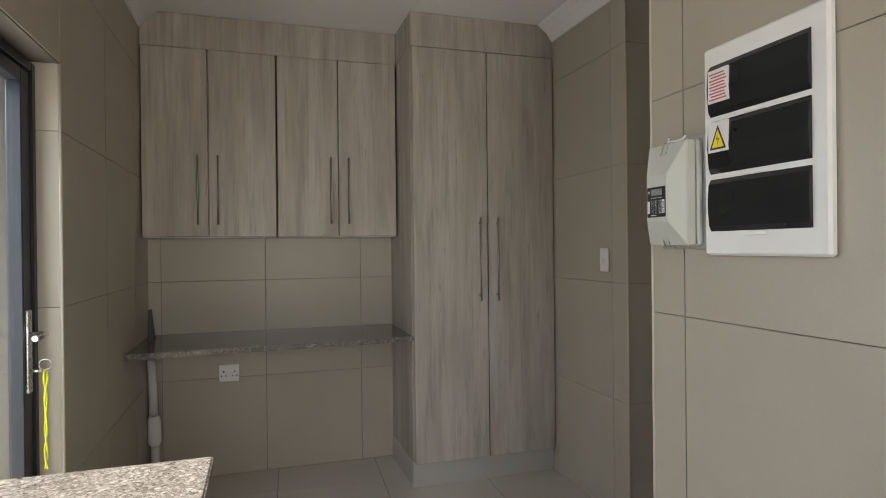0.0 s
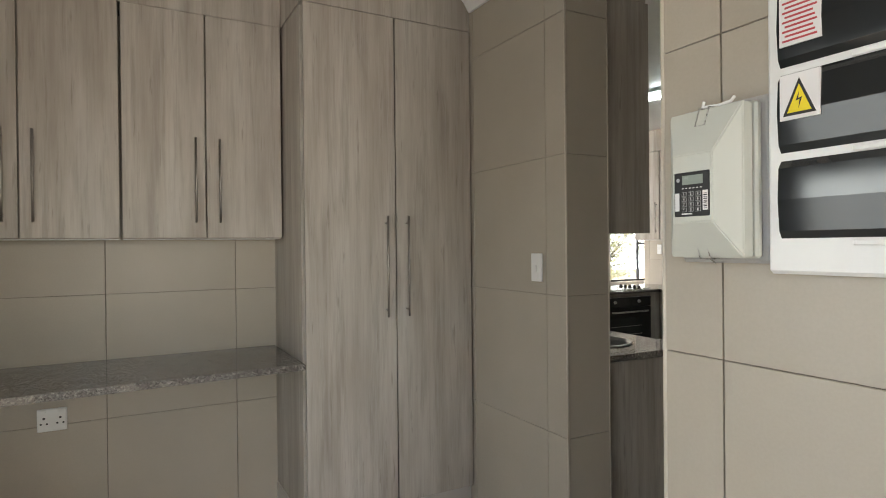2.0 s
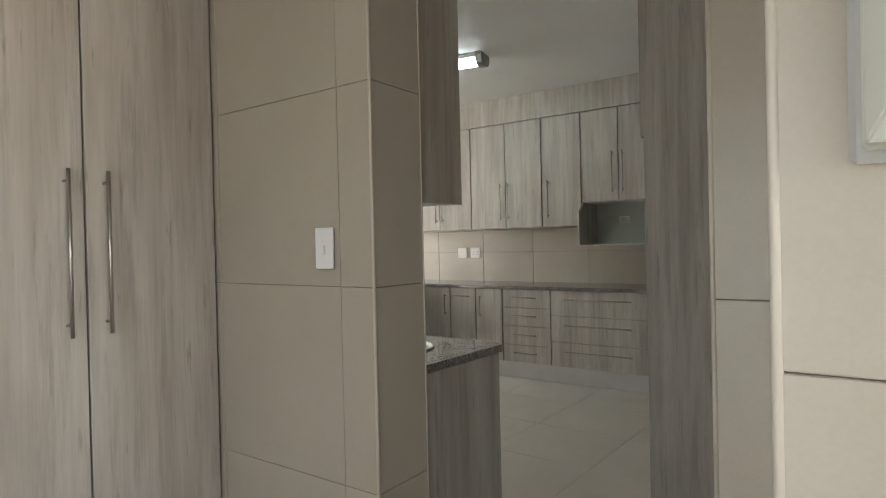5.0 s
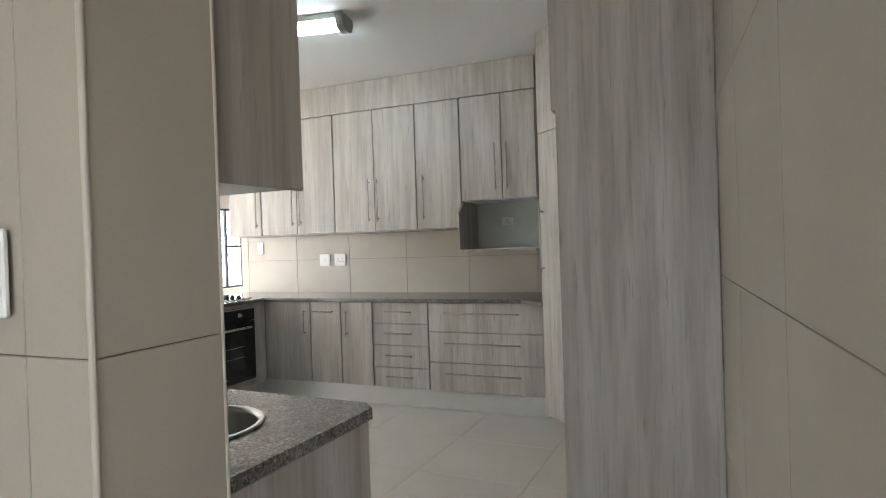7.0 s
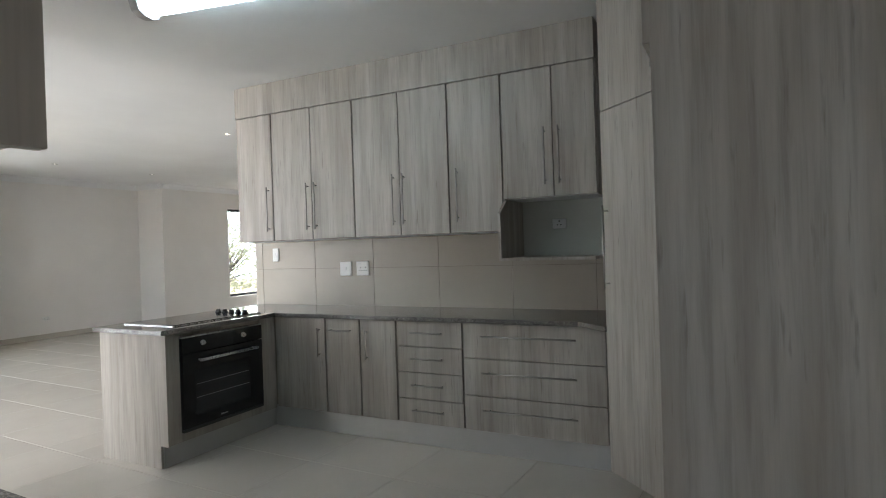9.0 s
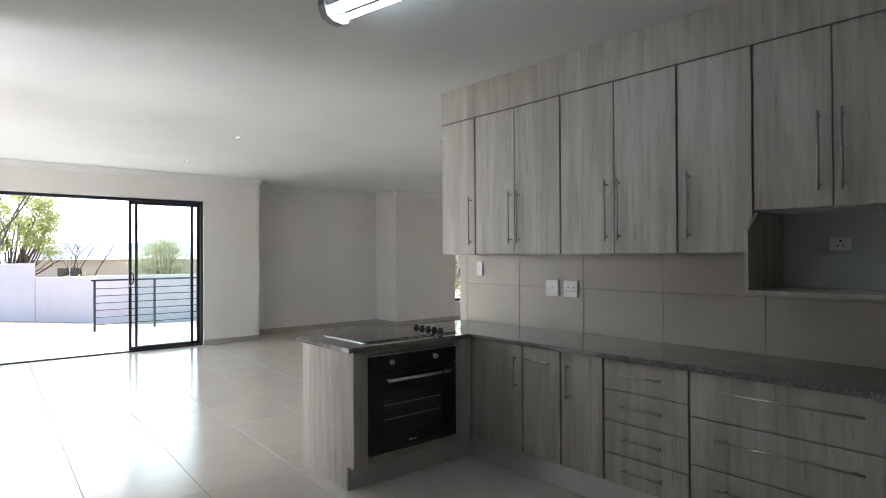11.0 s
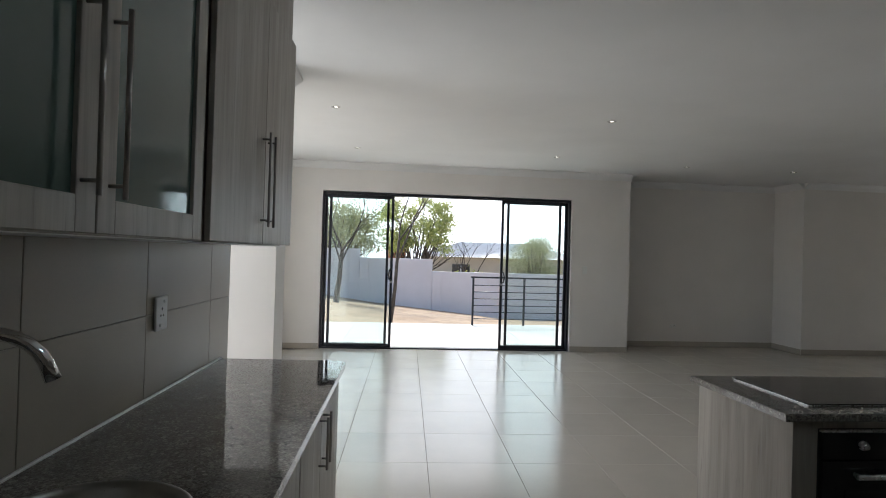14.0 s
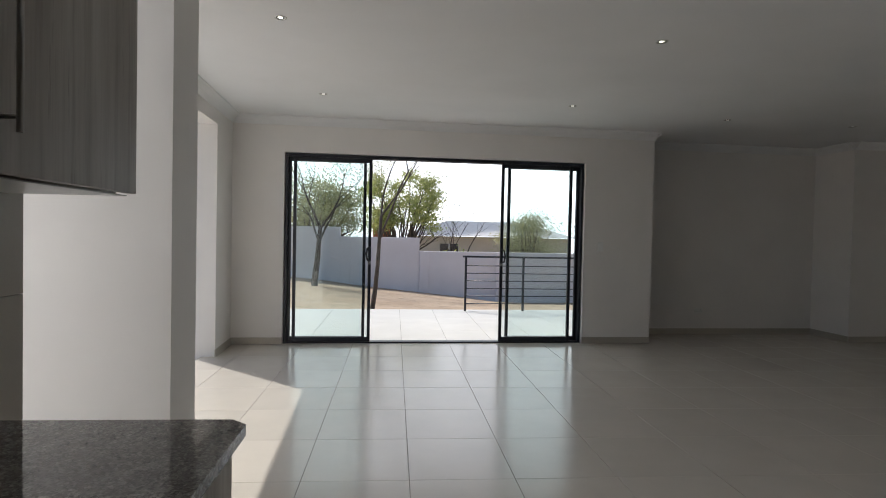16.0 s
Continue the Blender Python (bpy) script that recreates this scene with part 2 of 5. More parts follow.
# ---- builders ----
def box(bm, x0, y0, z0, x1, y1, z1, bevel=0.0):
    if bevel:
        t = bmesh.new()
        box(t, x0, y0, z0, x1, y1, z1)
        bmesh.ops.bevel(t, geom=t.edges[:], offset=bevel, segments=1, affect="EDGES")
        me = bpy.data.meshes.new("tmp")
        t.to_mesh(me)
        t.free()
        bm.from_mesh(me)
        bpy.data.meshes.remove(me)
        return bm
    v = [bm.verts.new(p) for p in ((x0, y0, z0), (x1, y0, z0), (x1, y1, z0), (x0, y1, z0), (x0, y0, z1), (x1, y0, z1), (x1, y1, z1), (x0, y1, z1))]
    for f in ((3, 2, 1, 0), (4, 5, 6, 7), (0, 1, 5, 4), (1, 2, 6, 5), (2, 3, 7, 6), (3, 0, 4, 7)):
        bm.faces.new([v[i] for i in f])
    return bm


def B(*a, bevel=0.0):
    return box(bmesh.new(), *a, bevel=bevel)


def tube(bm, pts, radii, n=10, caps=True):
    """A round bar swept along points."""
    if not hasattr(radii, "__len__"):
        radii = [radii] * len(pts)
    pts = [Vector(p) for p in pts]
    rings, side = [], None
    for i, (p, r) in enumerate(zip(pts, radii)):
        d = (pts[min(i + 1, len(pts) - 1)] - pts[max(i - 1, 0)]).normalized()
        side = (d.orthogonal() if side is None else side - d * side.dot(d)).normalized()
        up = d.cross(side)
        rings.append([bm.verts.new(p + (side * math.cos(a) + up * math.sin(a)) * r) for a in (2 * math.pi * k / n for k in range(n))])
    for a, b in zip(rings, rings[1:]):
        for k in range(n):
            f = bm.faces.new((a[k], a[(k + 1) % n], b[(k + 1) % n], b[k]))
            f.smooth = True
    if caps:
        bm.faces.new(rings[0][::-1])
        bm.faces.new(rings[-1])
    return bm


def T(pts, radii, n=10):
    return tube(bmesh.new(), pts, radii, n)


def lathe(bm, profile, centre, n=40):
    """A turned shape about an upright axis: profile of (radius, height)."""
    rings = []
    for r, z in profile:
        rings.append([bm.verts.new((centre[0] + r * math.cos(2 * math.pi * k / n), centre[1] + r * math.sin(2 * math.pi * k / n), centre[2] + z)) for k in range(n)])
    for a, b in zip(rings, rings[1:]):
        for k in range(n):
            f = bm.faces.new((a[k], a[(k + 1) % n], b[(k + 1) % n], b[k]))
            f.smooth = True
    return rings


def prism(bm, outline, axis, a, b):
    """A solid from an outline of (p, q), pushed along axis from a to b."""
    def at(p, q, s):
        return {"x": (s, p, q), "y": (p, s, q), "z": (p, q, s)}[axis]
    lo, hi = [bm.verts.new(at(p, q, a)) for p, q in outline], [bm.verts.new(at(p, q, b)) for p, q in outline]
    n = len(outline)
    bm.faces.new(lo[::-1])
    bm.faces.new(hi)
    for i in range(n):
        bm.faces.new((lo[i], lo[(i + 1) % n], hi[(i + 1) % n], hi[i]))
    bmesh.ops.recalc_face_normals(bm, faces=bm.faces[:])
    return bm


def mesh_of(name, bm, material):
    me = bpy.data.meshes.new(name)
    bm.to_mesh(me)
    bm.free()
    me.materials.append(material)
    return me


def part(name, bm, material, parent, label=""):
    ob = new(name, mesh_of(name, bm, material))
    ob.parent = parent
    return tagged(ob, label)


def thing(name, label, category, m=None, group="", kind=""):
    ob = new(name)
    ob.empty_display_size = 0.1
    if m is not None:
        ob.matrix_world = m
    return tagged(ob, label, category, group, kind)


def solid(name, bm, material, label="", category="", kind="", m=None, group=""):
    ob = new(name, mesh_of(name, bm, material))
    if m is not None:
        ob.matrix_world = m
    return tagged(ob, label, category, group, kind)


def frame_at(x, y, facing):
    """A run's frame against a wall: local x along the wall, local y out of it; facing: the degrees of the outward way."""
    return pose(x, y, 0, 0, 0, facing - 90)


RIGHT = frame_at(6.55, 0, 180)            # local x is +y
LAUN = frame_at(0, 4.555, -90)            # local x is -x
TH = radians(2.6)
LEFT0 = (2.394 + 4 * math.sin(TH), 3.2 + 4 * math.cos(TH))
LEFT = frame_at(LEFT0[0], LEFT0[1], -2.6)  # local x runs back towards the laundry


# ---- structure ----
S = "structure"
CH, LCH = 2.80, 2.75     # ceiling heights: kitchen and living room; laundry


def wall(name, label, boxes, material, m=None):
    bm = bmesh.new()
    for b in boxes:
        box(bm, *b)
    return solid(name, bm, material, label, "wall", S, m)


floor = wall("floor", "cream polished tile floor with thin grey joints", [(-0.43, -1.5, -0.3, 2.2, 4.75, -0.004), (2.2, 2.1, -0.3, 6.75, 7.0, -0.004), (1.72, 7.0, -0.3, 14.7, 12.97, -0.004), (0, 7.0, -0.3, 1.72, 8.3, -0.004), (7.05, 12.97, -0.3, 10.43, 13.8, -0.004)], GROUT)
tagged(floor, category="floor")
wl_back = wall("wall_laundry_back", "beige tiled laundry wall behind the cupboards", [(-0.43, 4.56, -0.05, 2.4, 4.75, LCH + 0.1)], GROUT)
wl_left = wall("wall_laundry_left", "beige tiled laundry wall with a glazed back door", [(-0.43, 2.99, -0.05, -0.215, 4.56, LCH + 0.1), (-0.43, 2.17, 2.03, -0.215, 2.99, LCH + 0.1), (-0.43, 1.75, -0.05, -0.215, 2.17, LCH + 0.1), (-0.43, 0.25, -0.05, -0.215, 1.75, 1.15), (-0.43, 0.25, 2.15, -0.215, 1.75, LCH + 0.1), (-0.43, -1.5, -0.05, -0.215, 0.25, LCH + 0.1)], GROUT)
wl_right = wall("wall_laundry_right", "beige tiled wall beside the kitchen opening", [(2.175, 3.205, -0.05, 2.385, 4.56, CH + 0.1), (2.385, 3.205, -0.05, 2.404, 3.262, CH + 0.1)], GROUT)
wl_board = wall("wall_laundry_board", "beige tiled wall that carries the electrical boards", [(1.515, -1.3, -0.05, 2.175, 2.118, LCH + 0.1)], GROUT)
wall("wall_laundry_south", "painted laundry wall with an assumed, unseen window opening", [(-0.215, -1.5, -0.05, 1.515, -1.3, 1.02), (-0.215, -1.5, 2.18, 1.515, -1.3, LCH + 0.1), (-0.215, -1.5, 1.02, -0.17, -1.3, 2.18), (1.28, -1.5, 1.02, 1.515, -1.3, 2.18)], PAINT)
SKEW = 2.4               # the wall by the opening runs out of square
bm = B(3.895, 2.1, -0.05, 6.75, 2.31, CH + 0.1)
prism(bm, [(2.175, 2.1), (3.893, 2.1), (3.893, 2.366), (2.175, 2.294)], "z", -0.05, CH + 0.1)
wk_south = solid("wall_kitchen_south", bm, GROUT, "beige tiled kitchen wall beside the opening", "wall", S)
wk_left = wall("wall_kitchen_left", "beige tiled kitchen wall over the sink counter", [(0.005, -0.19, -0.05, 2.55, -0.005, CH + 0.1), (2.55, -0.12, -0.05, 3.985, -0.005, CH + 0.1)], GROUT, LEFT)
wk_right = wall("wall_kitchen_right", "beige tiled kitchen wall behind the worktop", [(6.555, 2.31, -0.05, 6.75, 6.815, CH + 0.1)], GROUT)
wall("wall_living_south", "white painted wall", [(6.75, 6.6, -0.05, 14.7, 6.815, CH + 0.1)], PAINT)
wall("wall_living_east", "white painted wall", [(14.5, 6.815, -0.05, 14.7, 12.88, CH + 0.1)], PAINT)
w_north = wall("wall_living_north", "white painted wall with wide sliding doors and a recess", [
    (1.72, 12.88, -0.05, 2.485, 13.10, CH + 0.1), (6.335, 12.88, -0.05, 7.277, 13.10, CH + 0.1), (2.485, 12.88, 2.375, 6.335, 13.10, CH + 0.1),
    (7.05, 13.10, -0.05, 7.277, 13.80, CH + 0.1), (7.277, 13.60, -0.05, 10.23, 13.80, CH + 0.1), (10.23, 12.88, -0.05, 10.43, 13.80, CH + 0.1),
    (10.43, 12.88, -0.05, 11.87, 13.10, CH + 0.1), (13.55, 12.88, -0.05, 14.7, 13.10, CH + 0.1), (11.87, 12.88, -0.05, 13.55, 13.10, 0.42), (11.87, 12.88, 2.37, 13.55, 13.10, CH + 0.1)], PAINT)
wall("wall_living_west", "white painted wall with a sunny wide opening", [(1.57, 12.15, -0.05, 1.87, 12.88, CH + 0.1), (1.57, 8.645, 2.55, 1.87, 12.15, CH + 0.1), (1.72, 8.257, -0.05, 2.63, 8.645, CH + 0.1)], PAINT)
wall("wall_passage", "white painted passage walls", [(0, 7.0, -0.05, 2.56, 7.185, CH + 0.1), (0, 8.257, -0.05, 1.72, 8.45, CH + 0.1), (-0.2, 7.0, -0.05, 0, 7.35, CH + 0.1), (-0.2, 8.15, -0.05, 0, 8.45, CH + 0.1), (-0.2, 7.35, 2.3, 0, 8.15, CH + 0.1)], PAINT)
ceil = bmesh.new()
for b in ((2.18, 2.1, CH, 14.7, 13.8, CH + 0.16), (1.72, 7.0, CH, 2.18, 13.1, CH + 0.16), (-0.2, 7.0, CH, 1.72, 8.45, CH + 0.16), (-0.43, -1.5, LCH, 2.18, 4.75, LCH + 0.16)):
    box(ceil, *b)
solid("ceiling", ceil, CEIL, "smooth white painted ceiling", "ceiling", S)

COVE = [(0, 0), (0.10, 0), (0.095, -0.015), (0.072, -0.028), (0.04, -0.055), (0.022, -0.085), (0.012, -0.10), (0, -0.10)]


def cornice(p, q, z, facing):
    """A coved plaster cornice from p to q under the ceiling z; facing: the way it looks into the room."""
    length = math.hypot(q[0] - p[0], q[1] - p[1])
    bm = prism(bmesh.new(), COVE, "x", 0, length)
    m = pose(p[0], p[1], z, 0, 0, facing - 90)
    if (m.to_3x3() @ Vector((1, 0, 0))).dot(Vector((q[0] - p[0], q[1] - p[1], 0))) < 0:
        m = pose(q[0], q[1], z, 0, 0, facing - 90)
    return solid("cornice", bm, CEIL, "white coved plaster cornice", "cornice", S, m)


for p, q, z, a in (((1.87, 12.88), (7.277, 12.88), CH, -90), ((7.277, 13.6), (10.23, 13.6), CH, -90), ((7.277, 12.88), (7.277, 13.6), CH, 0), ((10.23, 12.88), (10.23, 13.6), CH, 180), ((10.23, 12.88), (14.5, 12.88), CH, -90), ((1.87, 12.12), (1.87, 12.88), CH, 0),
                   ((1.87, 8.645), (1.87, 12.12), CH, 0), ((2.63, 8.257), (2.63, 8.645), CH, 0), ((0, 8.257), (2.63, 8.257), CH, -90), ((1.87, 8.645), (2.63, 8.645), CH, 90), ((-0.21, -1.3), (-0.21, 4.34), LCH, 0), ((2.17, 3.2), (2.17, 3.955), LCH, 180), ((1.51, -1.3), (1.51, 2.115), LCH, 180)):
    cornice(p, q, z, a)


def skirting(p, q, facing):
    length = math.hypot(q[0] - p[0], q[1] - p[1])
    m = pose(p[0], p[1], 0, 0, 0, facing - 90)
    if (m.to_3x3() @ Vector((1, 0, 0))).dot(Vector((q[0] - p[0], q[1] - p[1], 0))) < 0:
        m = pose(q[0], q[1], 0, 0, 0, facing - 90)
    solid("baseboard", B(0, 0.001, 0.001, length, 0.011, 0.085, bevel=0.002), SKIRT, "cream tile skirting along the wall", "skirting", S, m)


for p, q, a in (((1.87, 12.88), (2.485, 12.88), -90), ((6.335, 12.88), (7.277, 12.88), -90), ((7.277, 13.6), (10.23, 13.6), -90), ((10.23, 12.88), (10.23, 13.6), 180), ((10.23, 12.88), (14.5, 12.88), -90), ((1.87, 12.12), (1.87, 12.88), 0), ((2.63, 8.257), (2.63, 8.645), 0), ((0.2, 8.257), (2.63, 8.257), -90), ((6.75, 6.815), (14.5, 6.815), 90)):
    skirting(p, q, a)


# rounded trims on the tiled corners
TRIM = plain("cream_tile_trim", (0.52, 0.475, 0.40), 0.35, 0, 0.03)
for x, y, z1 in ((1.512, 2.121, LCH), (2.172, 3.202, LCH), (2.406, 3.203, CH), (2.172, 2.298, LCH), (-0.213, 2.985, 2.03)):
    solid("trim", T([(x, y, 0.002), (x, y, z1 - 0.002)], 0.0052, 10), TRIM, "cream rounded tile edge trim", "trim", S)

# sliding doors
def leaf(parent, x0, x1, y, z1, handle=0):
    """A glazed leaf with four frame bars; its plane is at local y."""
    w = 0.038
    d = part("door_leaf", B(x0, y - 0.018, 0.02, x0 + w, y + 0.018, z1, bevel=0.003), ALU, parent)
    part("frame_bar", B(x1 - w, y - 0.018, 0.02, x1, y + 0.018, z1, bevel=0.003), ALU, d)
    part("frame_bar", B(x0 + w, y - 0.017, 0.02, x1 - w, y + 0.017, 0.075, bevel=0.003), ALU, d)
    part("frame_bar", B(x0 + w, y - 0.017, z1 - 0.05, x1 - w, y + 0.017, z1, bevel=0.003), ALU, d)
    g = part("pane", B(x0 + w - 0.005, y - 0.003, 0.07, x1 - w + 0.005, y + 0.003, z1 - 0.045), GLASS, d, "clear glass pane")
    g.visible_shadow = False
    if handle:
        hx = x1 - w / 2 if handle > 0 else x0 + w / 2
        part("handle", T([(hx, y - 0.018, 1.04), (hx - 0.03 * handle, y - 0.045, 1.06), (hx - 0.04 * handle, y - 0.05, 1.13), (hx - 0.03 * handle, y - 0.045, 1.20), (hx, y - 0.018, 1.22)], 0.012, 8), BLACKP, d, "black pull handle")
        part("lock", B(hx - 0.014, y - 0.026, 1.0, hx + 0.014, y - 0.018, 1.04, bevel=0.003), STEEL, d, "small steel lock")


slider = thing("door_1", "open charcoal aluminium sliding doors with clear glass", "sliding door", pose(2.49, 12.99, 0), kind=S)
W = 3.84
for nm, b in (("frame_bar", (0, -0.06, 0, 0.03, 0.06, 2.37)), ("frame_bar", (W - 0.03, -0.06, 0, W, 0.06, 2.37)), ("frame_bar", (0.03, -0.06, 2.33, W - 0.03, 0.06, 2.37)), ("track", (0.03, -0.06, 0.0, W - 0.03, 0.06, 0.018))):
    part(nm, B(*b, bevel=0.004), ALU, slider)
leaf(slider, 0.03, 1.0, 0.035, 2.33)
leaf(slider, W - 1.0, W - 0.03, 0.035, 2.33)
leaf(slider, 0.10, 1.07, -0.025, 2.33, 1)
leaf(slider, W - 1.10, W - 0.145, -0.025, 2.33, -1)

win = thing("window_1", "charcoal aluminium window with clear panes", "window", pose(11.87, 12.99, 0.42), kind=S)
for nm, b in (("window_frame", (0, -0.03, 0, 0.05, 0.03, 1.95)), ("window_frame", (1.63, -0.03, 0, 1.68, 0.03, 1.95)), ("window_frame", (0.05, -0.03, 0, 1.63, 0.03, 0.05)), ("window_frame", (0.05, -0.03, 1.90, 1.63, 0.03, 1.95)), ("mullion", (1.08, -0.03, 0.05, 1.13, 0.03, 1.90)), ("transom", (1.13, -0.03, 1.0, 1.63, 0.03, 1.05))):
    part(nm, B(*b, bevel=0.003), ALU, win)
for b in ((0.05, -0.003, 0.05, 1.08, 0.003, 1.90), (1.13, -0.003, 0.05, 1.63, 0.003, 1.0), (1.13, -0.003, 1.05, 1.63, 0.003, 1.90)):
    part("pane", B(*b), GLASS, win).visible_shadow = False

# laundry back door
bd = thing("door_2", "charcoal aluminium glazed back door with a lever handle", "door", pose(-0.315, 2.18, 0), kind=S)
for b in ((-0.03, 0, 0, 0.03, 0.045, 2.02), (-0.03, 0.776, 0, 0.03, 0.81, 2.02), (-0.03, 0.045, 1.99, 0.03, 0.776, 2.02)):
    part("door_frame", B(*b, bevel=0.003), ALU, bd)
lf = part("door_leaf", B(-0.022, 0.705, 0.01, 0.022, 0.772, 1.985, bevel=0.003), ALU, bd)
for b in ((-0.022, 0.05, 0.01, 0.022, 0.13, 1.985), (-0.022, 0.13, 0.01, 0.022, 0.705, 0.10), (-0.022, 0.13, 1.94, 0.022, 0.705, 1.985)):
    part("frame_bar", B(*b, bevel=0.003), ALU, lf)
part("pane", B(-0.003, 0.125, 0.095, 0.003, 0.71, 1.945), GLASS, lf).visible_shadow = False
part("lock_plate", B(0.022, 0.72, 0.93, 0.03, 0.755, 1.20, bevel=0.002), STEEL, lf, "steel lock plate")
part("door_handle", T([(0.03, 0.737, 1.12), (0.07, 0.737, 1.12), (0.08, 0.72, 1.12), (0.08, 0.62, 1.12)], 0.009, 10), CHROME, lf, "chrome lever handle")
part("key", T([(0.03, 0.737, 1.0), (0.07, 0.737, 1.0)], 0.006, 8), STEEL, lf, "key in the lock")

lan = thing("key_lanyard", "bright yellow twisted lanyard hanging from the door key", "lanyard", pose(-0.244, 2.917, 0.655))
part("key_ring", T([(0.018 * math.cos(a), 0, 0.365 + 0.018 * math.sin(a)) for a in [2 * math.pi * k / 14 for k in range(15)]], 0.002, 6), STEEL, lan)
for s in (1, -1):
    pts = [(s * 0.0045 * math.sin(z * 42), s * 0.0055 * math.sin(z * 55 + 1), 0.347 - z) for z in [0.325 * k / 26 for k in range(27)]]
    part("cord", T(pts, [0.0024 + 0.0016 * abs(math.sin(k * 0.7)) for k in range(27)], 6), YELLOW, lan)


# ---- cupboards ----
def bar_handle(parent, a, b, out):
    """A slim bar handle from a to b (local x, z) standing out at local y = out."""
    (ua, za), (ub, zb) = a, b
    bm = T([(ua, out, za), (ub, out, zb)], 0.0058, 8)
    for f in (0.07, 0.93):
        u, z = ua + (ub - ua) * f, za + (zb - za) * f
        tube(bm, [(u, out - 0.034, z), (u, out, z)], 0.0045, 8)
    return part("handle", bm, HANDLE, parent, "slim satin nickel bar handle")


def cabinet(name, label, m, u0, u1, d, z0, z1, fronts, group="", back=0.004, glazed=False, v0=0.0, body_top=None):
    """A carcass with doors or drawers; all sizes in the run's frame."""
    c = ((u0 + u1) / 2, d / 2)
    ob = thing(name, label, "cabinet", m @ Matrix.Translation((c[0], c[1], z0)), group)

    def bb(x0, y0, a, x1, y1, b, bevel=0.0):
        return B(x0 - c[0], y0 - c[1], a - z0, x1 - c[0], y1 - c[1], b - z0, bevel=bevel)
    f = d - 0.019
    if glazed:
        shell = bmesh.new()
        for x0, x1, a, b in ((u0, u0 + 0.018, z0, z1), (u1 - 0.018, u1, z0, z1), (u0 + 0.018, u1 - 0.018, z0, z0 + 0.018), (u0 + 0.018, u1 - 0.018, z1 - 0.018, z1)):
            box(shell, x0 - c[0], back - c[1], a - z0, x1 - c[0], f - c[1], b - z0)
        part("body", shell, WOOD, ob)
        part("back_panel", bb(u0 + 0.018, back, z0 + 0.018, u1 - 0.018, back + 0.006, z1 - 0.018), WOOD, ob)
    else:
        part("body", bb(u0 + 0.004, back + v0, z0, u1 - 0.004, f - 0.034, body_top or z1, bevel=0.001), WOOD, ob)
    if z0 > 1:
        part("underside", bb(u0 + 0.005, back, z0 - 0.003, u1 - 0.005, f - 0.006, z0 - 0.0004), WHITE, ob, "white melamine underside")
    for ua, ub, za, zb, h in fronts:
        g = 0.0033
        ga, gb = (0.0058 if abs(ua - u0) < 0.004 else g), (0.0058 if abs(ub - u1) < 0.004 else g)
        kind = "drawer" if h and h[0] == "h" and zb - za < 0.5 else "door"
        if glazed:
            w = 0.075
            dr = part(kind, bb(ua + g, f, za + g, ua + w, d, zb - g, bevel=0.0015), WOOD, ob)
            for q in ((ub - w, f, za + g, ub - g, d, zb - g), (ua + w, f, za + g, ub - w, d, za + w), (ua + w, f, zb - w, ub - w, d, zb - g)):
                part("frame_bar", bb(*q, bevel=0.0015), WOOD, dr)
            part("pane", bb(ua + w - 0.004, f + 0.004, za + w - 0.004, ub - w + 0.004, f + 0.009, zb - w + 0.004), FROST, dr, "frosted greenish glass pane")
        else:
            dr = part(kind, bb(ua + ga, f, za + g, ub - gb, d, zb - g, bevel=0.0015), WOOD, ob)
        if h and h[0] == "v":
            bar_handle(dr, (h[1] - c[0], h[2] - z0), (h[1] - c[0], h[3] - z0), d + 0.034 - c[1])
        elif h:
            bar_handle(dr, (h[2] - c[0], h[1] - z0), (h[3] - c[0], h[1] - z0), d + 0.034 - c[1])
    return ob


def filler(label, m, u0, u1, v0, v1, z0, z1):
    return solid("filler_panel", B(-(u1 - u0) / 2, 0, 0, (u1 - u0) / 2, v1 - v0, z1 - z0, bevel=0.001), WOOD, label, "filler panel", "", m @ Matrix.Translation(((u0 + u1) / 2, v0, z0)))


# laundry: wall cupboards, tall cupboard
G1 = "laundry wall cupboards"
LW = "grey ash-look double wall cupboard with slim bar handles"
cabinet("wall_cabinet", LW, LAUN, -0.53, 0.207, 0.219, 1.465, 2.55, [(-0.149, 0.207, 1.465, 2.55, ("v", -0.093, 1.537, 1.933)), (-0.53, -0.149, 1.465, 2.55, ("v", -0.202, 1.537, 1.933))], G1)
cabinet("wall_cabinet", LW, LAUN, -1.262, -0.531, 0.219, 1.465, 2.55, [(-0.895, -0.531, 1.465, 2.55, ("v", -0.847, 1.541, 1.945)), (-1.262, -0.895, 1.465, 2.55, ("v", -0.955, 1.541, 1.945))], G1)
cabinet("tall_cabinet", "tall grey ash-look broom cupboard with two long doors", LAUN, -2.168, -1.264, 0.600, 0.14, 2.55, [(-1.728, -1.266, 0.14, 2.55, ("v", -1.671, 1.073, 1.566)), (-2.166, -1.728, 0.14, 2.55, ("v", -1.782, 1.073, 1.566))])
filler("grey ash-look filler panel under the ceiling", LAUN, -1.262, 0.207, 0.004, 0.205, 2.552, LCH - 0.002)
filler("grey ash-look filler panel under the ceiling", LAUN, -2.168, -1.264, 0.004, 0.592, 2.552, LCH - 0.002)
solid("plinth", B(-0.452, -0.28, 0, 0.452, 0.28, 0.138), ALUPLINTH, "grey plinth board under the tall cupboard", "plinth", "", LAUN @ Matrix.Translation((-1.716, 0.284, 0.001)))


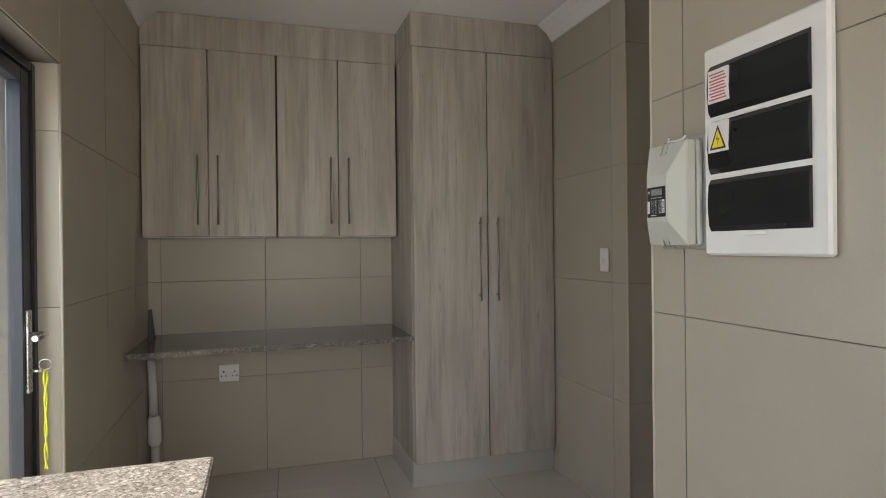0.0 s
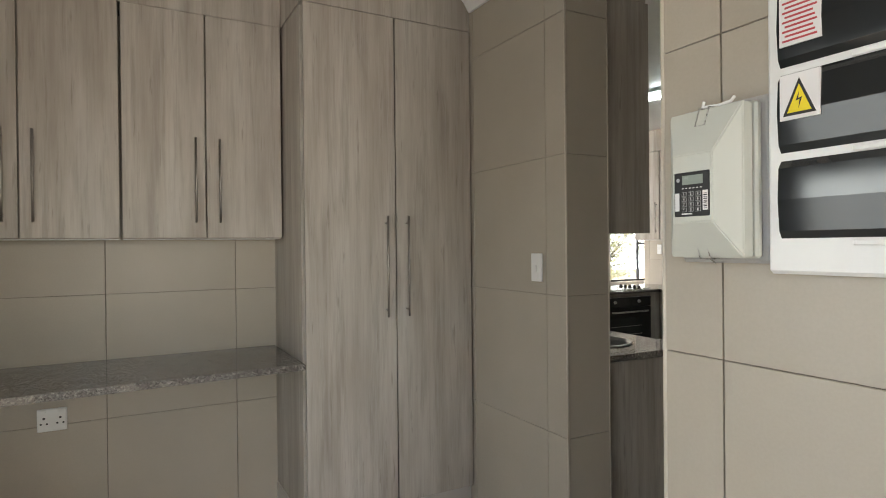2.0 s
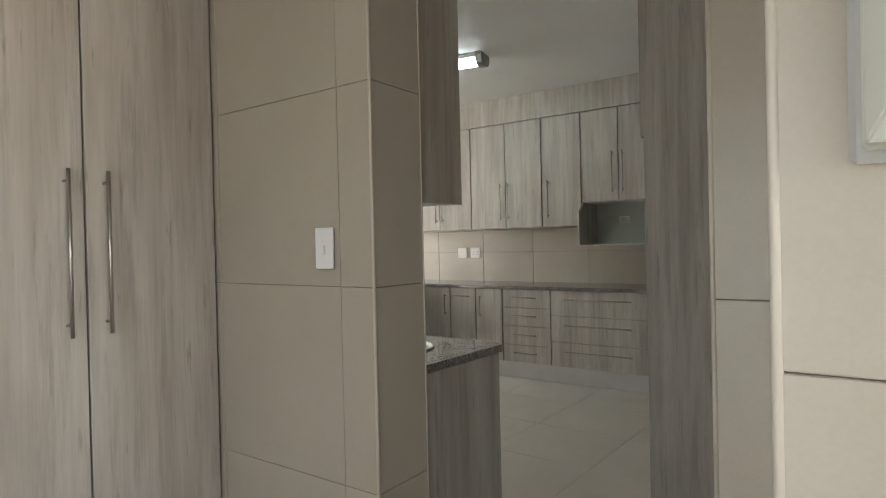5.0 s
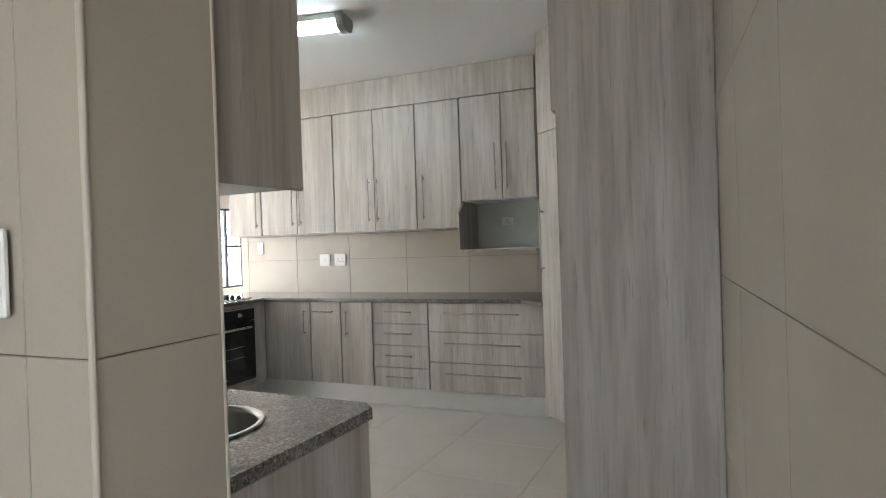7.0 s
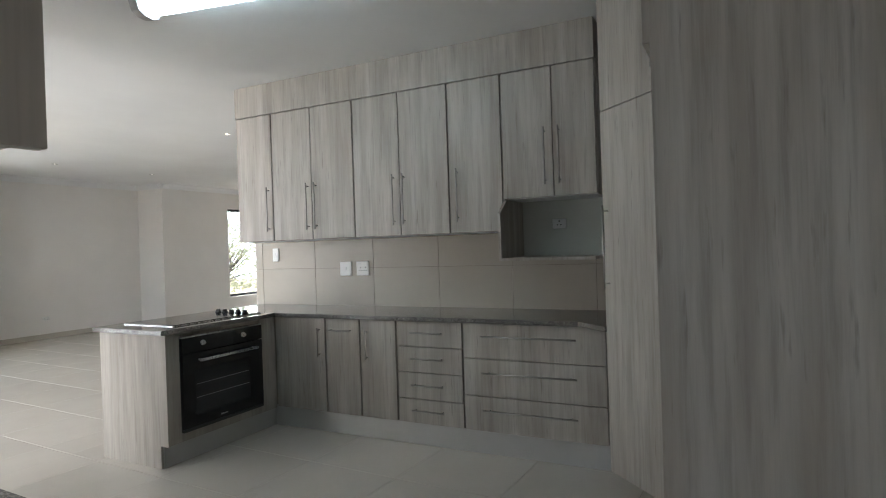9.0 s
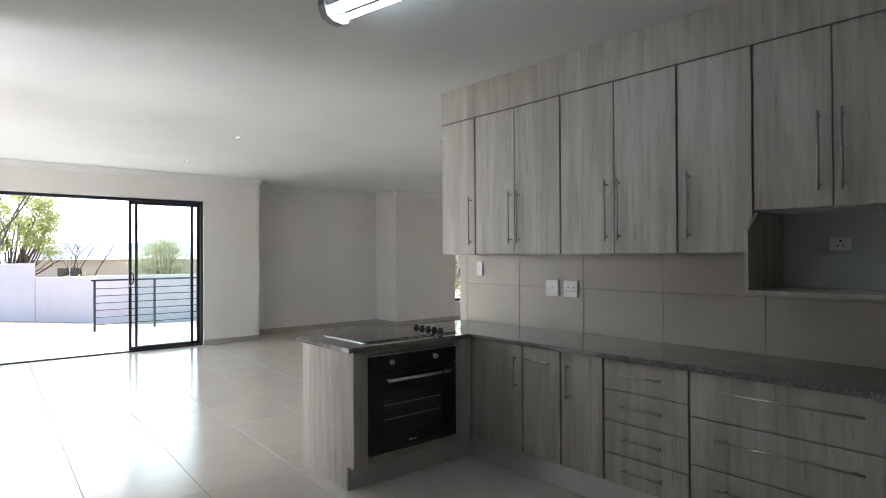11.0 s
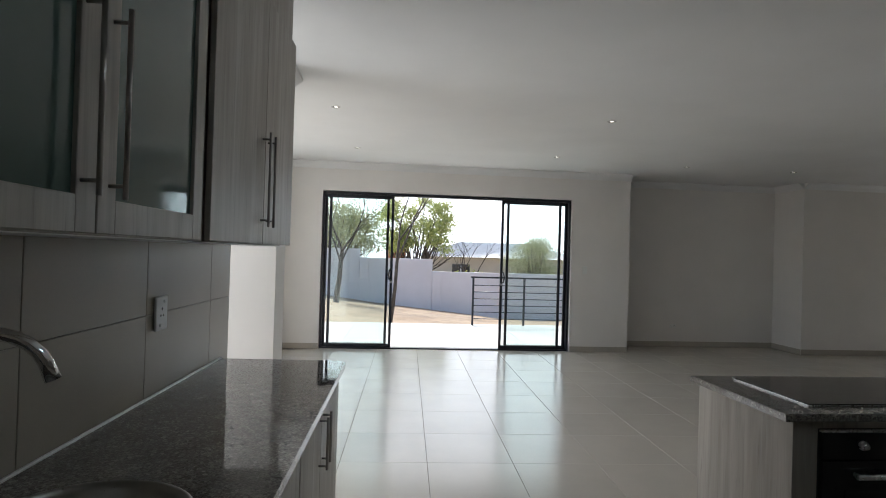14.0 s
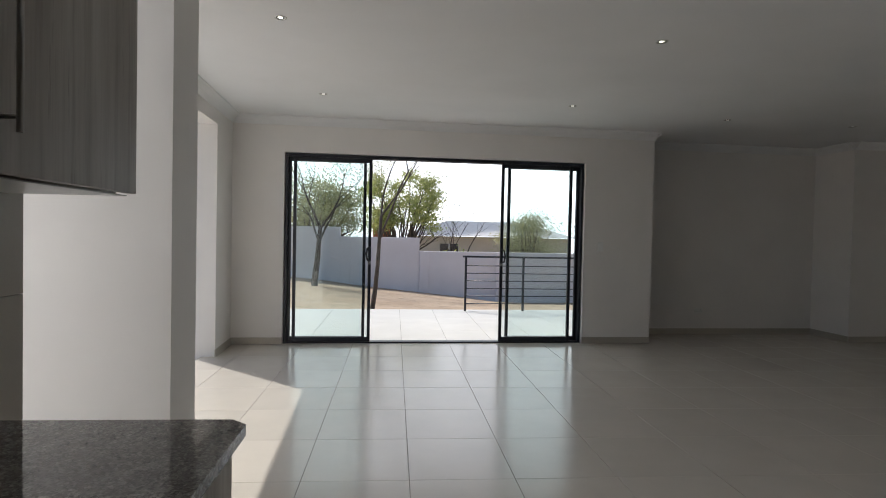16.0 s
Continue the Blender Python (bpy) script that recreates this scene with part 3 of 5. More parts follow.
def worktop(name, label, outline, z, t, m=None):
    """A stone slab from an outline, with softened edges."""
    bm = prism(bmesh.new(), outline, "z", z - t, z)
    bmesh.ops.bevel(bm, geom=[e for e in bm.edges if abs(e.verts[0].co.z - e.verts[1].co.z) < 1e-5], offset=0.004, segments=2, affect="EDGES")
    return solid(name, bm, GRANITE, label, "worktop", "", m)


worktop("laundry_worktop", "speckled grey granite shelf worktop fixed between walls", [(-0.206, 4.55), (-0.206, 3.86), (1.262, 3.935), (1.262, 4.55)], 0.886, 0.03)
worktop("side_worktop", "speckled pale granite worktop end beside the back door", [(-0.206, -1.28), (0.325, -1.28), (0.325, 2.185), (-0.206, 2.178)], 0.90, 0.03)
lowcab = cabinet("base_cabinet", "grey ash-look base cupboard under the side worktop", frame_at(-0.21, 0, 0), -2.15, 1.28, 0.50, 0.0, 0.869, [(-2.15, -1.3, 0.12, 0.869, None), (-1.3, -0.45, 0.12, 0.869, None), (-0.45, 0.4, 0.12, 0.869, None), (0.4, 1.28, 0.12, 0.869, None)])

# kitchen: base units on the long wall
G2 = "kitchen base units"
D = 0.595
HV = (0.582, 0.794)
cabinet("drawer_unit", "grey ash-look unit with three wide drawers", RIGHT, 3.478, 4.419, D, 0.16, 0.868, [(3.478, 4.419, 0.635, 0.868, ("h", 0.786, 3.655, 4.273)), (3.478, 4.419, 0.391, 0.635, ("h", 0.548, 3.655, 4.273)), (3.478, 4.419, 0.16, 0.391, ("h", 0.305, 3.655, 4.273))], G2)
cabinet("drawer_unit", "grey ash-look unit with four narrow drawers", RIGHT, 4.421, 4.933, D, 0.16, 0.868, [(4.421, 4.933, a, b, ("h", h, 4.561, 4.803)) for a, b, h in ((0.692, 0.868, 0.79), (0.514, 0.692, 0.612), (0.33, 0.514, 0.43), (0.16, 0.33, 0.255))], G2)
cabinet("base_cabinet", "narrow grey ash-look base cupboard with one door", RIGHT, 4.935, 5.242, D, 0.16, 0.868, [(4.935, 5.242, 0.16, 0.868, ("v", 5.18, *HV))], G2)
cabinet("base_cabinet", "narrow grey ash-look pull-out unit with a level handle", RIGHT, 5.244, 5.557, D, 0.16, 0.868, [(5.244, 5.557, 0.16, 0.868, ("h", 0.783, 5.311, 5.511))], G2)
cabinet("base_cabinet", "grey ash-look corner cupboard beside the oven", RIGHT, 5.559, 6.05, D, 0.16, 0.868, [(5.559, 6.05, 0.16, 0.868, ("v", 5.61, *HV))], G2)
solid("plinth", B(-1.28, -0.01, 0, 1.37, 0.01, 0.155, bevel=0.001), ALUPLINTH, "satin grey plinth board under the drawers", "plinth", "", RIGHT @ Matrix.Translation((4.75, 0.545, 0.002)))

# kitchen: wall units on the long wall
G3 = "kitchen wall units"
UD, UZ0, UZ1 = 0.355, 1.468, 2.537
cabinet("wall_cabinet", "single-door grey ash-look wall cupboard at the run's end", RIGHT, 6.252, 6.649, UD, UZ0, UZ1, [(6.252, 6.649, UZ0, UZ1, ("v", 6.292, 1.546, 1.92))], G3)
KW = "double-door grey ash-look kitchen wall cupboard"
cabinet("wall_cabinet", KW, RIGHT, 5.424, 6.251, UD, UZ0, UZ1, [(5.424, 5.838, UZ0, UZ1, ("v", 5.79, 1.55, 1.926)), (5.838, 6.251, UZ0, UZ1, ("v", 5.872, 1.55, 1.926))], G3)
cabinet("wall_cabinet", KW, RIGHT, 4.6, 5.423, UD, UZ0, UZ1, [(4.6, 5.008, UZ0, UZ1, ("v", 4.968, 1.55, 1.926)), (5.008, 5.423, UZ0, UZ1, ("v", 5.056, 1.55, 1.926))], G3)
cabinet("wall_cabinet", "single-door grey ash-look wall cupboard beside the microwave shelf", RIGHT, 4.192, 4.599, UD, UZ0, UZ1, [(4.192, 4.599, UZ0, UZ1, ("v", 4.528, 1.548, 1.924))], G3)
mw = cabinet("wall_cabinet", "short wall cupboard over an open microwave shelf", RIGHT, 3.552, 4.191, UD, 1.682, UZ1, [(3.552, 3.835, 1.682, UZ1, ("v", 3.79, 1.761, 2.136)), (3.835, 4.191, 1.682, UZ1, ("v", 3.887, 1.761, 2.136))], G3)
mwb = part("side_panel", prism(bmesh.new(), [(0.004 - UD / 2, -0.415), (0.47 - UD / 2, -0.415), (0.47 - UD / 2, -0.10), (0.33 - UD / 2, -0.001), (0.004 - UD / 2, -0.001)], "x", 0.3015, 0.3195), WOOD, mw)
part("shelf", B(-0.3195, 0.004 - UD / 2, -0.415, 0.3013, 0.475 - UD / 2, -0.397, bevel=0.001), WOOD, mw)
part("back_panel", B(-0.3195, 0.004 - UD / 2, -0.397, 0.3013, 0.016 - UD / 2, -0.001), CREAMP, mw, "pale niche back panel")
filler("grey ash-look filler panel under the ceiling", RIGHT, 3.552, 6.649, 0.004, UD + 0.006, UZ1 + 0.002, CH - 0.002)

# diagonal corner pantry
PAN = frame_at(5.72, 3.432, 135)
pan = thing("corner_pantry", "tall diagonal grey ash-look corner pantry cupboard", "cabinet", PAN @ Matrix.Translation((-0.36, -0.02, 0.0)))
part("body", B(-0.41, -0.55, 0.10, 0.358, -0.004, CH - 0.004), WOOD, pan)
part("plinth", B(-0.41, -0.5, 0.001, 0.358, -0.20, 0.10), ALUPLINTH, pan)
for a, b, h in ((-0.125, 0.36, 0.31), (-0.41, -0.129, -0.175)):
    for za, zb, ha, hb in ((0.11, 2.083, 1.115, 1.57), (2.088, 2.70, 2.16, 2.53)):
        dr = part("door", B(a + 0.002, -0.002, za, b - 0.002, 0.017, zb, bevel=0.0015), WOOD, pan)
        if h > 0 and za > 1:
            continue
        bar_handle(dr, (h, ha), (h, hb), 0.05)
part("cornice_board", B(-0.41, -0.002, 2.703, 0.358, 0.012, CH - 0.004, bevel=0.001), WOOD, pan)

# fridge housing
SOUTH = frame_at(0, 2.315, 90)            # local x is +x
solid("gable_panel", B(-0.012, 0, 0, 0.012, 0.554, CH - 0.006, bevel=0.0015), WOOD, "tall grey ash-look end panel of the fridge housing", "panel", "", pose(3.89, 2.373, 0.003))
solid("gable_panel", B(-0.012, 0, 0, 0.012, 0.61, CH - 0.006, bevel=0.0015), WOOD, "tall grey ash-look end panel of the fridge housing", "panel", "", pose(4.85, 2.317, 0.003))
cabinet("fridge_top_cabinet", "grey ash-look cupboard over the fridge space", SOUTH, 3.904, 4.836, 0.63, 1.83, UZ1, [(3.88, 4.37, 1.83, UZ1, ("v", 4.32, 1.9, 2.2)), (4.37, 4.86, 1.83, UZ1, ("v", 4.42, 1.9, 2.2))])
filler("grey ash-look filler panel over the fridge space", SOUTH, 3.904, 4.836, 0.004, 0.60, UZ1 + 0.002, CH - 0.004)

# peninsula with oven and hob
PEN = frame_at(0, 6.71, -90)              # local x is -x, local y towards -y
pen = thing("peninsula_cabinet", "grey ash-look peninsula unit that houses the oven", "cabinet", PEN @ Matrix.Translation((-5.46, 0.33, 0)))
part("gable", prism(bmesh.new(), [(-0.328, 0.002), (0.262, 0.002), (0.262, 0.15), (0.335, 0.15), (0.335, 0.868), (-0.328, 0.868)], "x", 0.482, 0.50), WOOD, pen)
part("back_panel", B(-1.085, -0.328, 0.002, 0.48, -0.31, 0.868), WOOD, pen)
part("front_stile", B(0.392, 0.31, 0.152, 0.48, 0.329, 0.868, bevel=0.001), WOOD, pen)
part("front_stile", B(-0.492, 0.31, 0.152, -0.332, 0.329, 0.868, bevel=0.001), WOOD, pen)
part("rail", B(-0.331, 0.31, 0.152, 0.391, 0.329, 0.205, bevel=0.001), WOOD, pen)
part("rail", B(-0.331, 0.31, 0.838, 0.391, 0.326, 0.868, bevel=0.001), WOOD, pen)
part("inner_body", B(-0.48, -0.308, 0.16, 0.478, 0.305, 0.862), BLACKP, pen)
part("plinth", B(-0.55, 0.25, 0.002, 0.48, 0.268, 0.15), ALUPLINTH, pen, "satin grey plinth board")

ov = thing("oven", "black glass built-in oven with a steel handle", "oven", PEN @ Matrix.Translation((-5.405, 0.66, 0.209)))
part("body", B(-0.38, -0.25, 0.004, 0.33, -0.022, 0.62), BLACKP, ov)
panel = part("control_panel", B(-0.383, 0.0, 0.515, 0.334, 0.022, 0.618, bevel=0.003), BLACKG, ov)
for kx in (0.17, -0.19):
    kb = tube(bmesh.new(), [(kx, 0.022, 0.572), (kx, 0.034, 0.572)], [0.018, 0.018], 18)
    tube(kb, [(kx, 0.034, 0.572), (kx, 0.048, 0.572)], [0.012, 0.011], 18)
    part("knob", kb, STEEL, panel, "steel control knob")
od = part("oven_door", B(-0.383, 0.0, 0.022, 0.334, 0.022, 0.51, bevel=0.003), BLACKG, ov)
hb = T([(-0.30, 0.058, 0.462), (0.22, 0.058, 0.462)], 0.010, 10)
for s in (-0.28, 0.20):
    tube(hb, [(s, 0.022, 0.462), (s, 0.058, 0.462)], 0.008, 8)
part("handle", hb, STEEL, od, "brushed steel bar handle")
part("window", B(-0.25, 0.0222, 0.10, 0.24, 0.0235, 0.40), SMOKED, od, "dark oven window")
for zz in (0.21, 0.30):
    part("rack", B(-0.24, 0.0236, zz, 0.23, 0.0242, zz + 0.003), GREYP, od, "oven rack behind glass")
part("badge", B(-0.03, 0.0222, 0.045, 0.03, 0.0232, 0.054), STEEL, od, "small pale badge")
part("trim", B(-0.383, 0.0, 0.0, 0.334, 0.02, 0.020, bevel=0.002), BLACKP, ov, "black lower trim")
part("trim", B(-0.383, 0.0, 0.6195, 0.334, 0.02, 0.6275, bevel=0.002), STEEL, ov, "thin steel upper trim")

worktop("kitchen_worktop", "speckled grey polished granite L-shaped worktop", [(6.55, 3.435), (6.55, 6.735), (4.925, 6.735), (4.915, 6.025), (5.925, 6.025), (5.925, 3.64), (5.745, 3.445), (5.745, 3.435)], 0.90, 0.03)
hob = thing("hob", "black glass hob with five round knobs", "hob", pose(5.50, 6.395, 0.902))
part("glass_top", B(-0.40, -0.25, 0, 0.40, 0.25, 0.007, bevel=0.002), BLACKG, hob)
part("rim", B(-0.4025, -0.2525, -0.001, 0.4025, -0.2505, 0.003), STEEL, hob, "thin steel rim")
part("rim", B(-0.4025, -0.25, -0.001, -0.4005, 0.25, 0.003), STEEL, hob, "thin steel rim")
for k in range(5):
    kb = bmesh.new()
    r = lathe(kb, [(0.023, 0), (0.024, 0.006), (0.018, 0.010), (0.016, 0.024), (0.013, 0.026)], (0.31, -0.175 + 0.072 * k, 0.007), 18)
    kb.faces.new(r[-1])
    part("knob", kb, BLACKP, hob, "black round knob")

# kitchen: sink run on the skewed wall
G4 = "sink wall units"
LZ0, LZ1 = 1.485, 2.545
cabinet("wall_cabinet", "double-door grey ash-look wall cupboard by the living room", LEFT, 0.06, 1.33, 0.325, LZ0, LZ1, [(0.06, 0.655, LZ0, LZ1, ("v", 0.612, 1.56, 1.955)), (0.655, 1.33, LZ0, LZ1, ("v", 0.705, 1.56, 1.955))], G4)
cabinet("glass_wall_cabinet", "wall cupboard with two frosted glass doors", LEFT, 1.40, 2.57, 0.325, LZ0, LZ1, [(1.40, 2.0, LZ0, LZ1, ("v", 1.955, 1.56, 1.955)), (2.0, 2.57, LZ0, LZ1, ("v", 2.06, 1.56, 1.955))], G4, glazed=True)
cabinet("glass_wall_cabinet", "wall cupboard with two frosted glass doors", LEFT, 2.61, 3.44, 0.325, LZ0, LZ1, [(2.61, 3.02, LZ0, LZ1, ("v", 2.97, 1.56, 1.955)), (3.02, 3.44, LZ0, LZ1, ("v", 3.07, 1.56, 1.955))], G4, glazed=True)
endcab = cabinet("wall_cabinet", "grey ash-look wall cupboard beside the laundry opening", LEFT, 3.445, 3.914, 0.325, LZ0 - 0.015, LZ1, [(3.445, 3.914, LZ0 - 0.015, LZ1, ("v", 3.49, 1.56, 1.955))], G4)
part("end_panel", B(0.2347, -0.157, -0.004, 0.2505, 0.1635, LZ1 - LZ0 + 0.015, bevel=0.001), WOOD, endcab)
# black fills put the shade of the open gaps into colour
solid("spacer", B(-0.034, 0, 0, 0.034, 0.26, LZ1 - LZ0), BLACKP, "black fill for the shaded gap between wall cupboards", "filler panel", "", LEFT @ Matrix.Translation((1.365, 0.004, LZ0)))
solid("spacer", B(-0.019, 0, 0, 0.019, 0.26, LZ1 - LZ0), BLACKP, "black fill for the shaded gap between wall cupboards", "filler panel", "", LEFT @ Matrix.Translation((2.59, 0.004, LZ0)))
filler("grey ash-look filler panel under the ceiling", LEFT, 0.10, 3.93, 0.004, 0.31, LZ1 + 0.002, CH - 0.002)
G5 = "sink base units"
LH = (0.59, 0.80)
for a, b, mid in ((0.18, 1.25, 0.78), (1.252, 2.14, 1.70), (2.142, 3.03, 2.58), (3.032, 3.88, 3.45)):
    unit = cabinet("base_cabinet", "double-door grey ash-look base cupboard under the sink counter", LEFT, a, b, 0.615, 0.15, 0.868, [(a, mid, 0.15, 0.868, ("v", mid - 0.045, *LH)), (mid, b, 0.15, 0.868, ("v", mid + 0.045, *LH))], G5, v0=0.02, body_top=0.70)
part("end_panel", B(0.4245, -0.285, 0.001, 0.4365, 0.306, 0.717, bevel=0.001), WOOD, unit)
solid("plinth", B(-1.84, -0.01, 0, 1.84, 0.01, 0.147), ALUPLINTH, "satin grey plinth board under the sink units", "plinth", "", LEFT @ Matrix.Translation((2.04, 0.55, 0.002)))


def ring_hole(outline, holes, z, t):
    """A slab with round holes, by bridging the outline and the hole edges."""
    bm = bmesh.new()
    edges = []
    for pts in [outline] + holes:
        vs = [bm.verts.new((p[0], p[1], z)) for p in pts]
        edges += [bm.edges.new((vs[i], vs[(i + 1) % len(vs)])) for i in range(len(vs))]
    bmesh.ops.triangle_fill(bm, edges=edges, use_beauty=True)
    geo = bmesh.ops.extrude_face_region(bm, geom=bm.faces[:])
    for v in geo["geom"]:
        if isinstance(v, bmesh.types.BMVert):
            v.co.z -= t
    bmesh.ops.recalc_face_normals(bm, faces=bm.faces[:])
    return bm


def circle(cx, cy, r, n=40):
    return [(cx + r * math.cos(2 * math.pi * k / n), cy + r * math.sin(2 * math.pi * k / n)) for k in range(n)]


BOWLS = ((1.965, 0.30, 0.200), (3.55, 0.335, 0.165))
sink_top = solid("sink_worktop", ring_hole([(0.13, 0.002), (0.13, 0.60), (0.17, 0.645), (3.85, 0.67), (3.895, 0.63), (3.895, 0.002)], [circle(*b) for b in BOWLS], 0.90, 0.03), GRANITE, "polished dark speckled granite worktop with round sink bowls", "worktop", "", LEFT)
part("sealant_bead", T([(0.14, 0.0085, 0.9035), (1.9, 0.0085, 0.9035), (3.88, 0.0085, 0.9035)], 0.006, 6), WHITE, sink_top, "white sealant bead along the wall")
for bx_, by_, br in BOWLS:
    sk = thing("sink", "round stainless steel sink bowl set in granite", "sink", LEFT @ Matrix.Translation((bx_, by_, 0.72)))
    bb = bmesh.new()
    r = lathe(bb, [(br + 0.010, 0.181), (br + 0.012, 0.185), (br + 0.006, 0.188), (br - 0.003, 0.186), (br - 0.006, 0.17), (br - 0.012, 0.06), (br - 0.03, 0.022), (br - 0.075, 0.004), (0.05, -0.004), (0.04, -0.006), (0.038, -0.010)], (0, 0, 0), 48)
    bb.faces.new(r[-1])
    part("bowl", bb, SINKSTEEL, sk)
    dd = bmesh.new()
    r = lathe(dd, [(0.037, -0.004), (0.03, 0.0), (0.012, -0.002)], (0, 0, 0), 20)
    dd.faces.new(r[-1])
    part("drain", dd, CHROME, sk, "chrome drain")

tap = thing("kitchen_tap", "tall chrome swan-neck mixer tap behind the sink", "tap", LEFT @ Matrix.Translation((2.08, 0.055, 0.901)) @ Matrix.Rotation(radians(23), 4, "Z"))
tb = bmesh.new()
r = lathe(tb, [(0.027, 0), (0.027, 0.006), (0.021, 0.010), (0.019, 0.075), (0.015, 0.085)], (0, 0, 0), 20)
tb.faces.new(r[-1])
part("base", tb, CHROME, tap)
arc = [(0, 0, 0.08), (0, 0, 0.29)] + [(0, 0.105 - 0.105 * math.cos(a), 0.285 + 0.105 * math.sin(a)) for a in [math.pi * k / 12 * 0.86 for k in range(1, 13)]] + [(0, 0.213, 0.295)]
part("spout", T(arc, [0.0135] * (len(arc) - 2) + [0.0145, 0.0155], 14), CHROME, tap)
part("lever", T([(0, 0, 0.05), (0.05, 0.0, 0.062), (0.11, 0.01, 0.075)], [0.012, 0.007, 0.006], 10), CHROME, tap, "chrome side lever")


# ---- plates: sockets and switches ----
def plate(name, label, m, u, z, w, h, detail):
    ob = thing(name, label, "socket" if "socket" in name else "switch", m @ Matrix.Translation((u, 0.0062, z)))
    part("plate", B(-w / 2, 0, -h / 2, w / 2, 0.010, h / 2, bevel=0.003), WHITE, ob)
    for kind, x, y, a, b in detail:
        if kind == "rocker":
            part("rocker", B(x - a / 2, 0.0102, y - b / 2, x + a / 2, 0.0155, y + b / 2, bevel=0.002), WHITE, ob)
        else:
            for dx, dy, rr in ((0, 0.017, 0.0055), (-0.012, -0.008, 0.0045), (0.012, -0.008, 0.0045)):
                part("socket_hole", T([(x + dx, 0.0101, y + dy), (x + dx, 0.0108, y + dy)], rr, 10), BLACKP, ob)
    return ob


DBL = [("rocker", -0.035, 0.042, 0.022, 0.014), ("rocker", 0.035, 0.042, 0.022, 0.014), ("hole", -0.032, -0.008, 0, 0), ("hole", 0.032, -0.008, 0, 0)]
plate("wall_socket", "white double wall socket on beige tiles", LAUN, -0.239, 0.63, 0.118, 0.105, DBL)
plate("wall_socket", "white double wall socket over the worktop", RIGHT, 5.603, 1.215, 0.125, 0.12, [("rocker", 0.03, 0.04, 0.02, 0.013), ("hole", 0.02, -0.008, 0, 0), ("hole", -0.03, -0.008, 0, 0)])
plate("wall_switch", "white isolator switch over the worktop", RIGHT, 5.777, 1.215, 0.12, 0.12, [("rocker", 0, 0, 0.03, 0.03)])
plate("light_switch", "narrow white light switch at the wall's end", RIGHT, 6.56, 1.35, 0.07, 0.12, [("rocker", 0, 0, 0.016, 0.026)])
plate("wall_socket", "white double wall socket over the sink counter", LEFT, 0.90, 1.21, 0.10, 0.13, [("rocker", -0.015, 0.045, 0.018, 0.012), ("hole", 0.0, 0.0, 0, 0), ("rocker", 0.015, -0.045, 0.018, 0.012)])
plate("light_switch", "white light switch beside the tall cupboard", frame_at(2.17, 0, 180), 3.388, 1.317, 0.075, 0.125, [("rocker", 0, -0.006, 0.016, 0.03)])
plate("wall_socket", "white socket in the microwave shelf", RIGHT @ Matrix.Translation((0, 0.0125, 0)), 3.90, 1.512, 0.10, 0.07, [("hole", 0, 0, 0, 0)])
plate("light_switch", "white light switch beside the sliding doors", frame_at(0, 12.88, -90) @ Matrix.Translation((0, -0.0055, 0)), -6.56, 1.28, 0.075, 0.12, [("rocker", 0, 0, 0.016, 0.03)])
plate("wall_socket", "white wall socket low in the recess", frame_at(0, 13.6, -90) @ Matrix.Translation((0, -0.0055, 0)), -8.4, 0.35, 0.12, 0.07, DBL[2:])


# ---- laundry fittings ----
BOARD = frame_at(1.51, 0, 180)            # local x is +y
db = thing("distribution_board", "white electrical distribution board with three smoked covers", "electrical board", BOARD @ Matrix.Translation((1.724, 0.0015, 1.364)))
part("housing", B(-0.176, 0, 0, 0.162, 0.022, 0.503, bevel=0.006), WHITE, db)
for za, zb in ((0.334, 0.457), (0.196, 0.322), (0.058, 0.183)):
    bm = bmesh.new()
    prof = [(0.0222, za), (0.0290, za + 0.012), (0.0330, (za + zb) / 2), (0.0300, zb - 0.012), (0.0222, zb)]
    prism(bm, prof, "x", -0.138, 0.138)
    cov = part("cover", bm, SMOKED, db, "smoked see-through cover")
    part("latch", B(-0.03, 0.0222, za - 0.012, 0.03, 0.028, za - 0.002, bevel=0.002), WHITE, cov)
lab = part("warning_label", B(0.068, 0.0300, 0.364, 0.132, 0.0347, 0.442), PAPER, db, "white label with red print")
for k in range(9):
    part("print_line", B(0.073 + 0.003 * (k % 3), 0.0348, 0.370 + 0.0075 * k, 0.127 - 0.004 * (k % 2), 0.0351, 0.3732 + 0.0075 * k), REDINK, lab)
sg = part("hazard_label", B(0.070, 0.0300, 0.246, 0.132, 0.0347, 0.318), PAPER, db, "white hazard label with a yellow triangle")
part("triangle", prism(bmesh.new(), [(0.075, 0.252), (0.127, 0.252), (0.101, 0.310)], "y", 0.0348, 0.0350), INK, sg)
part("triangle_face", prism(bmesh.new(), [(0.082, 0.2565), (0.120, 0.2565), (0.101, 0.300)], "y", 0.0351, 0.0353), SIGNY, sg)
part("bolt_mark", prism(bmesh.new(), [(0.101, 0.288), (0.106, 0.274), (0.100, 0.276), (0.102, 0.261), (0.096, 0.279), (0.102, 0.277)], "y", 0.0354, 0.0356), INK, sg)


def text_mesh(s, size, depth=0.0002):
    cu = bpy.data.curves.new("text", "FONT")
    cu.body, cu.size, cu.extrude, cu.align_x, cu.align_y = s, size, depth, "CENTER", "CENTER"
    ob = bpy.data.objects.new("text", cu)
    me = bpy.data.meshes.new_from_object(ob)
    bpy.data.objects.remove(ob)
    bpy.data.curves.remove(cu)
    return me


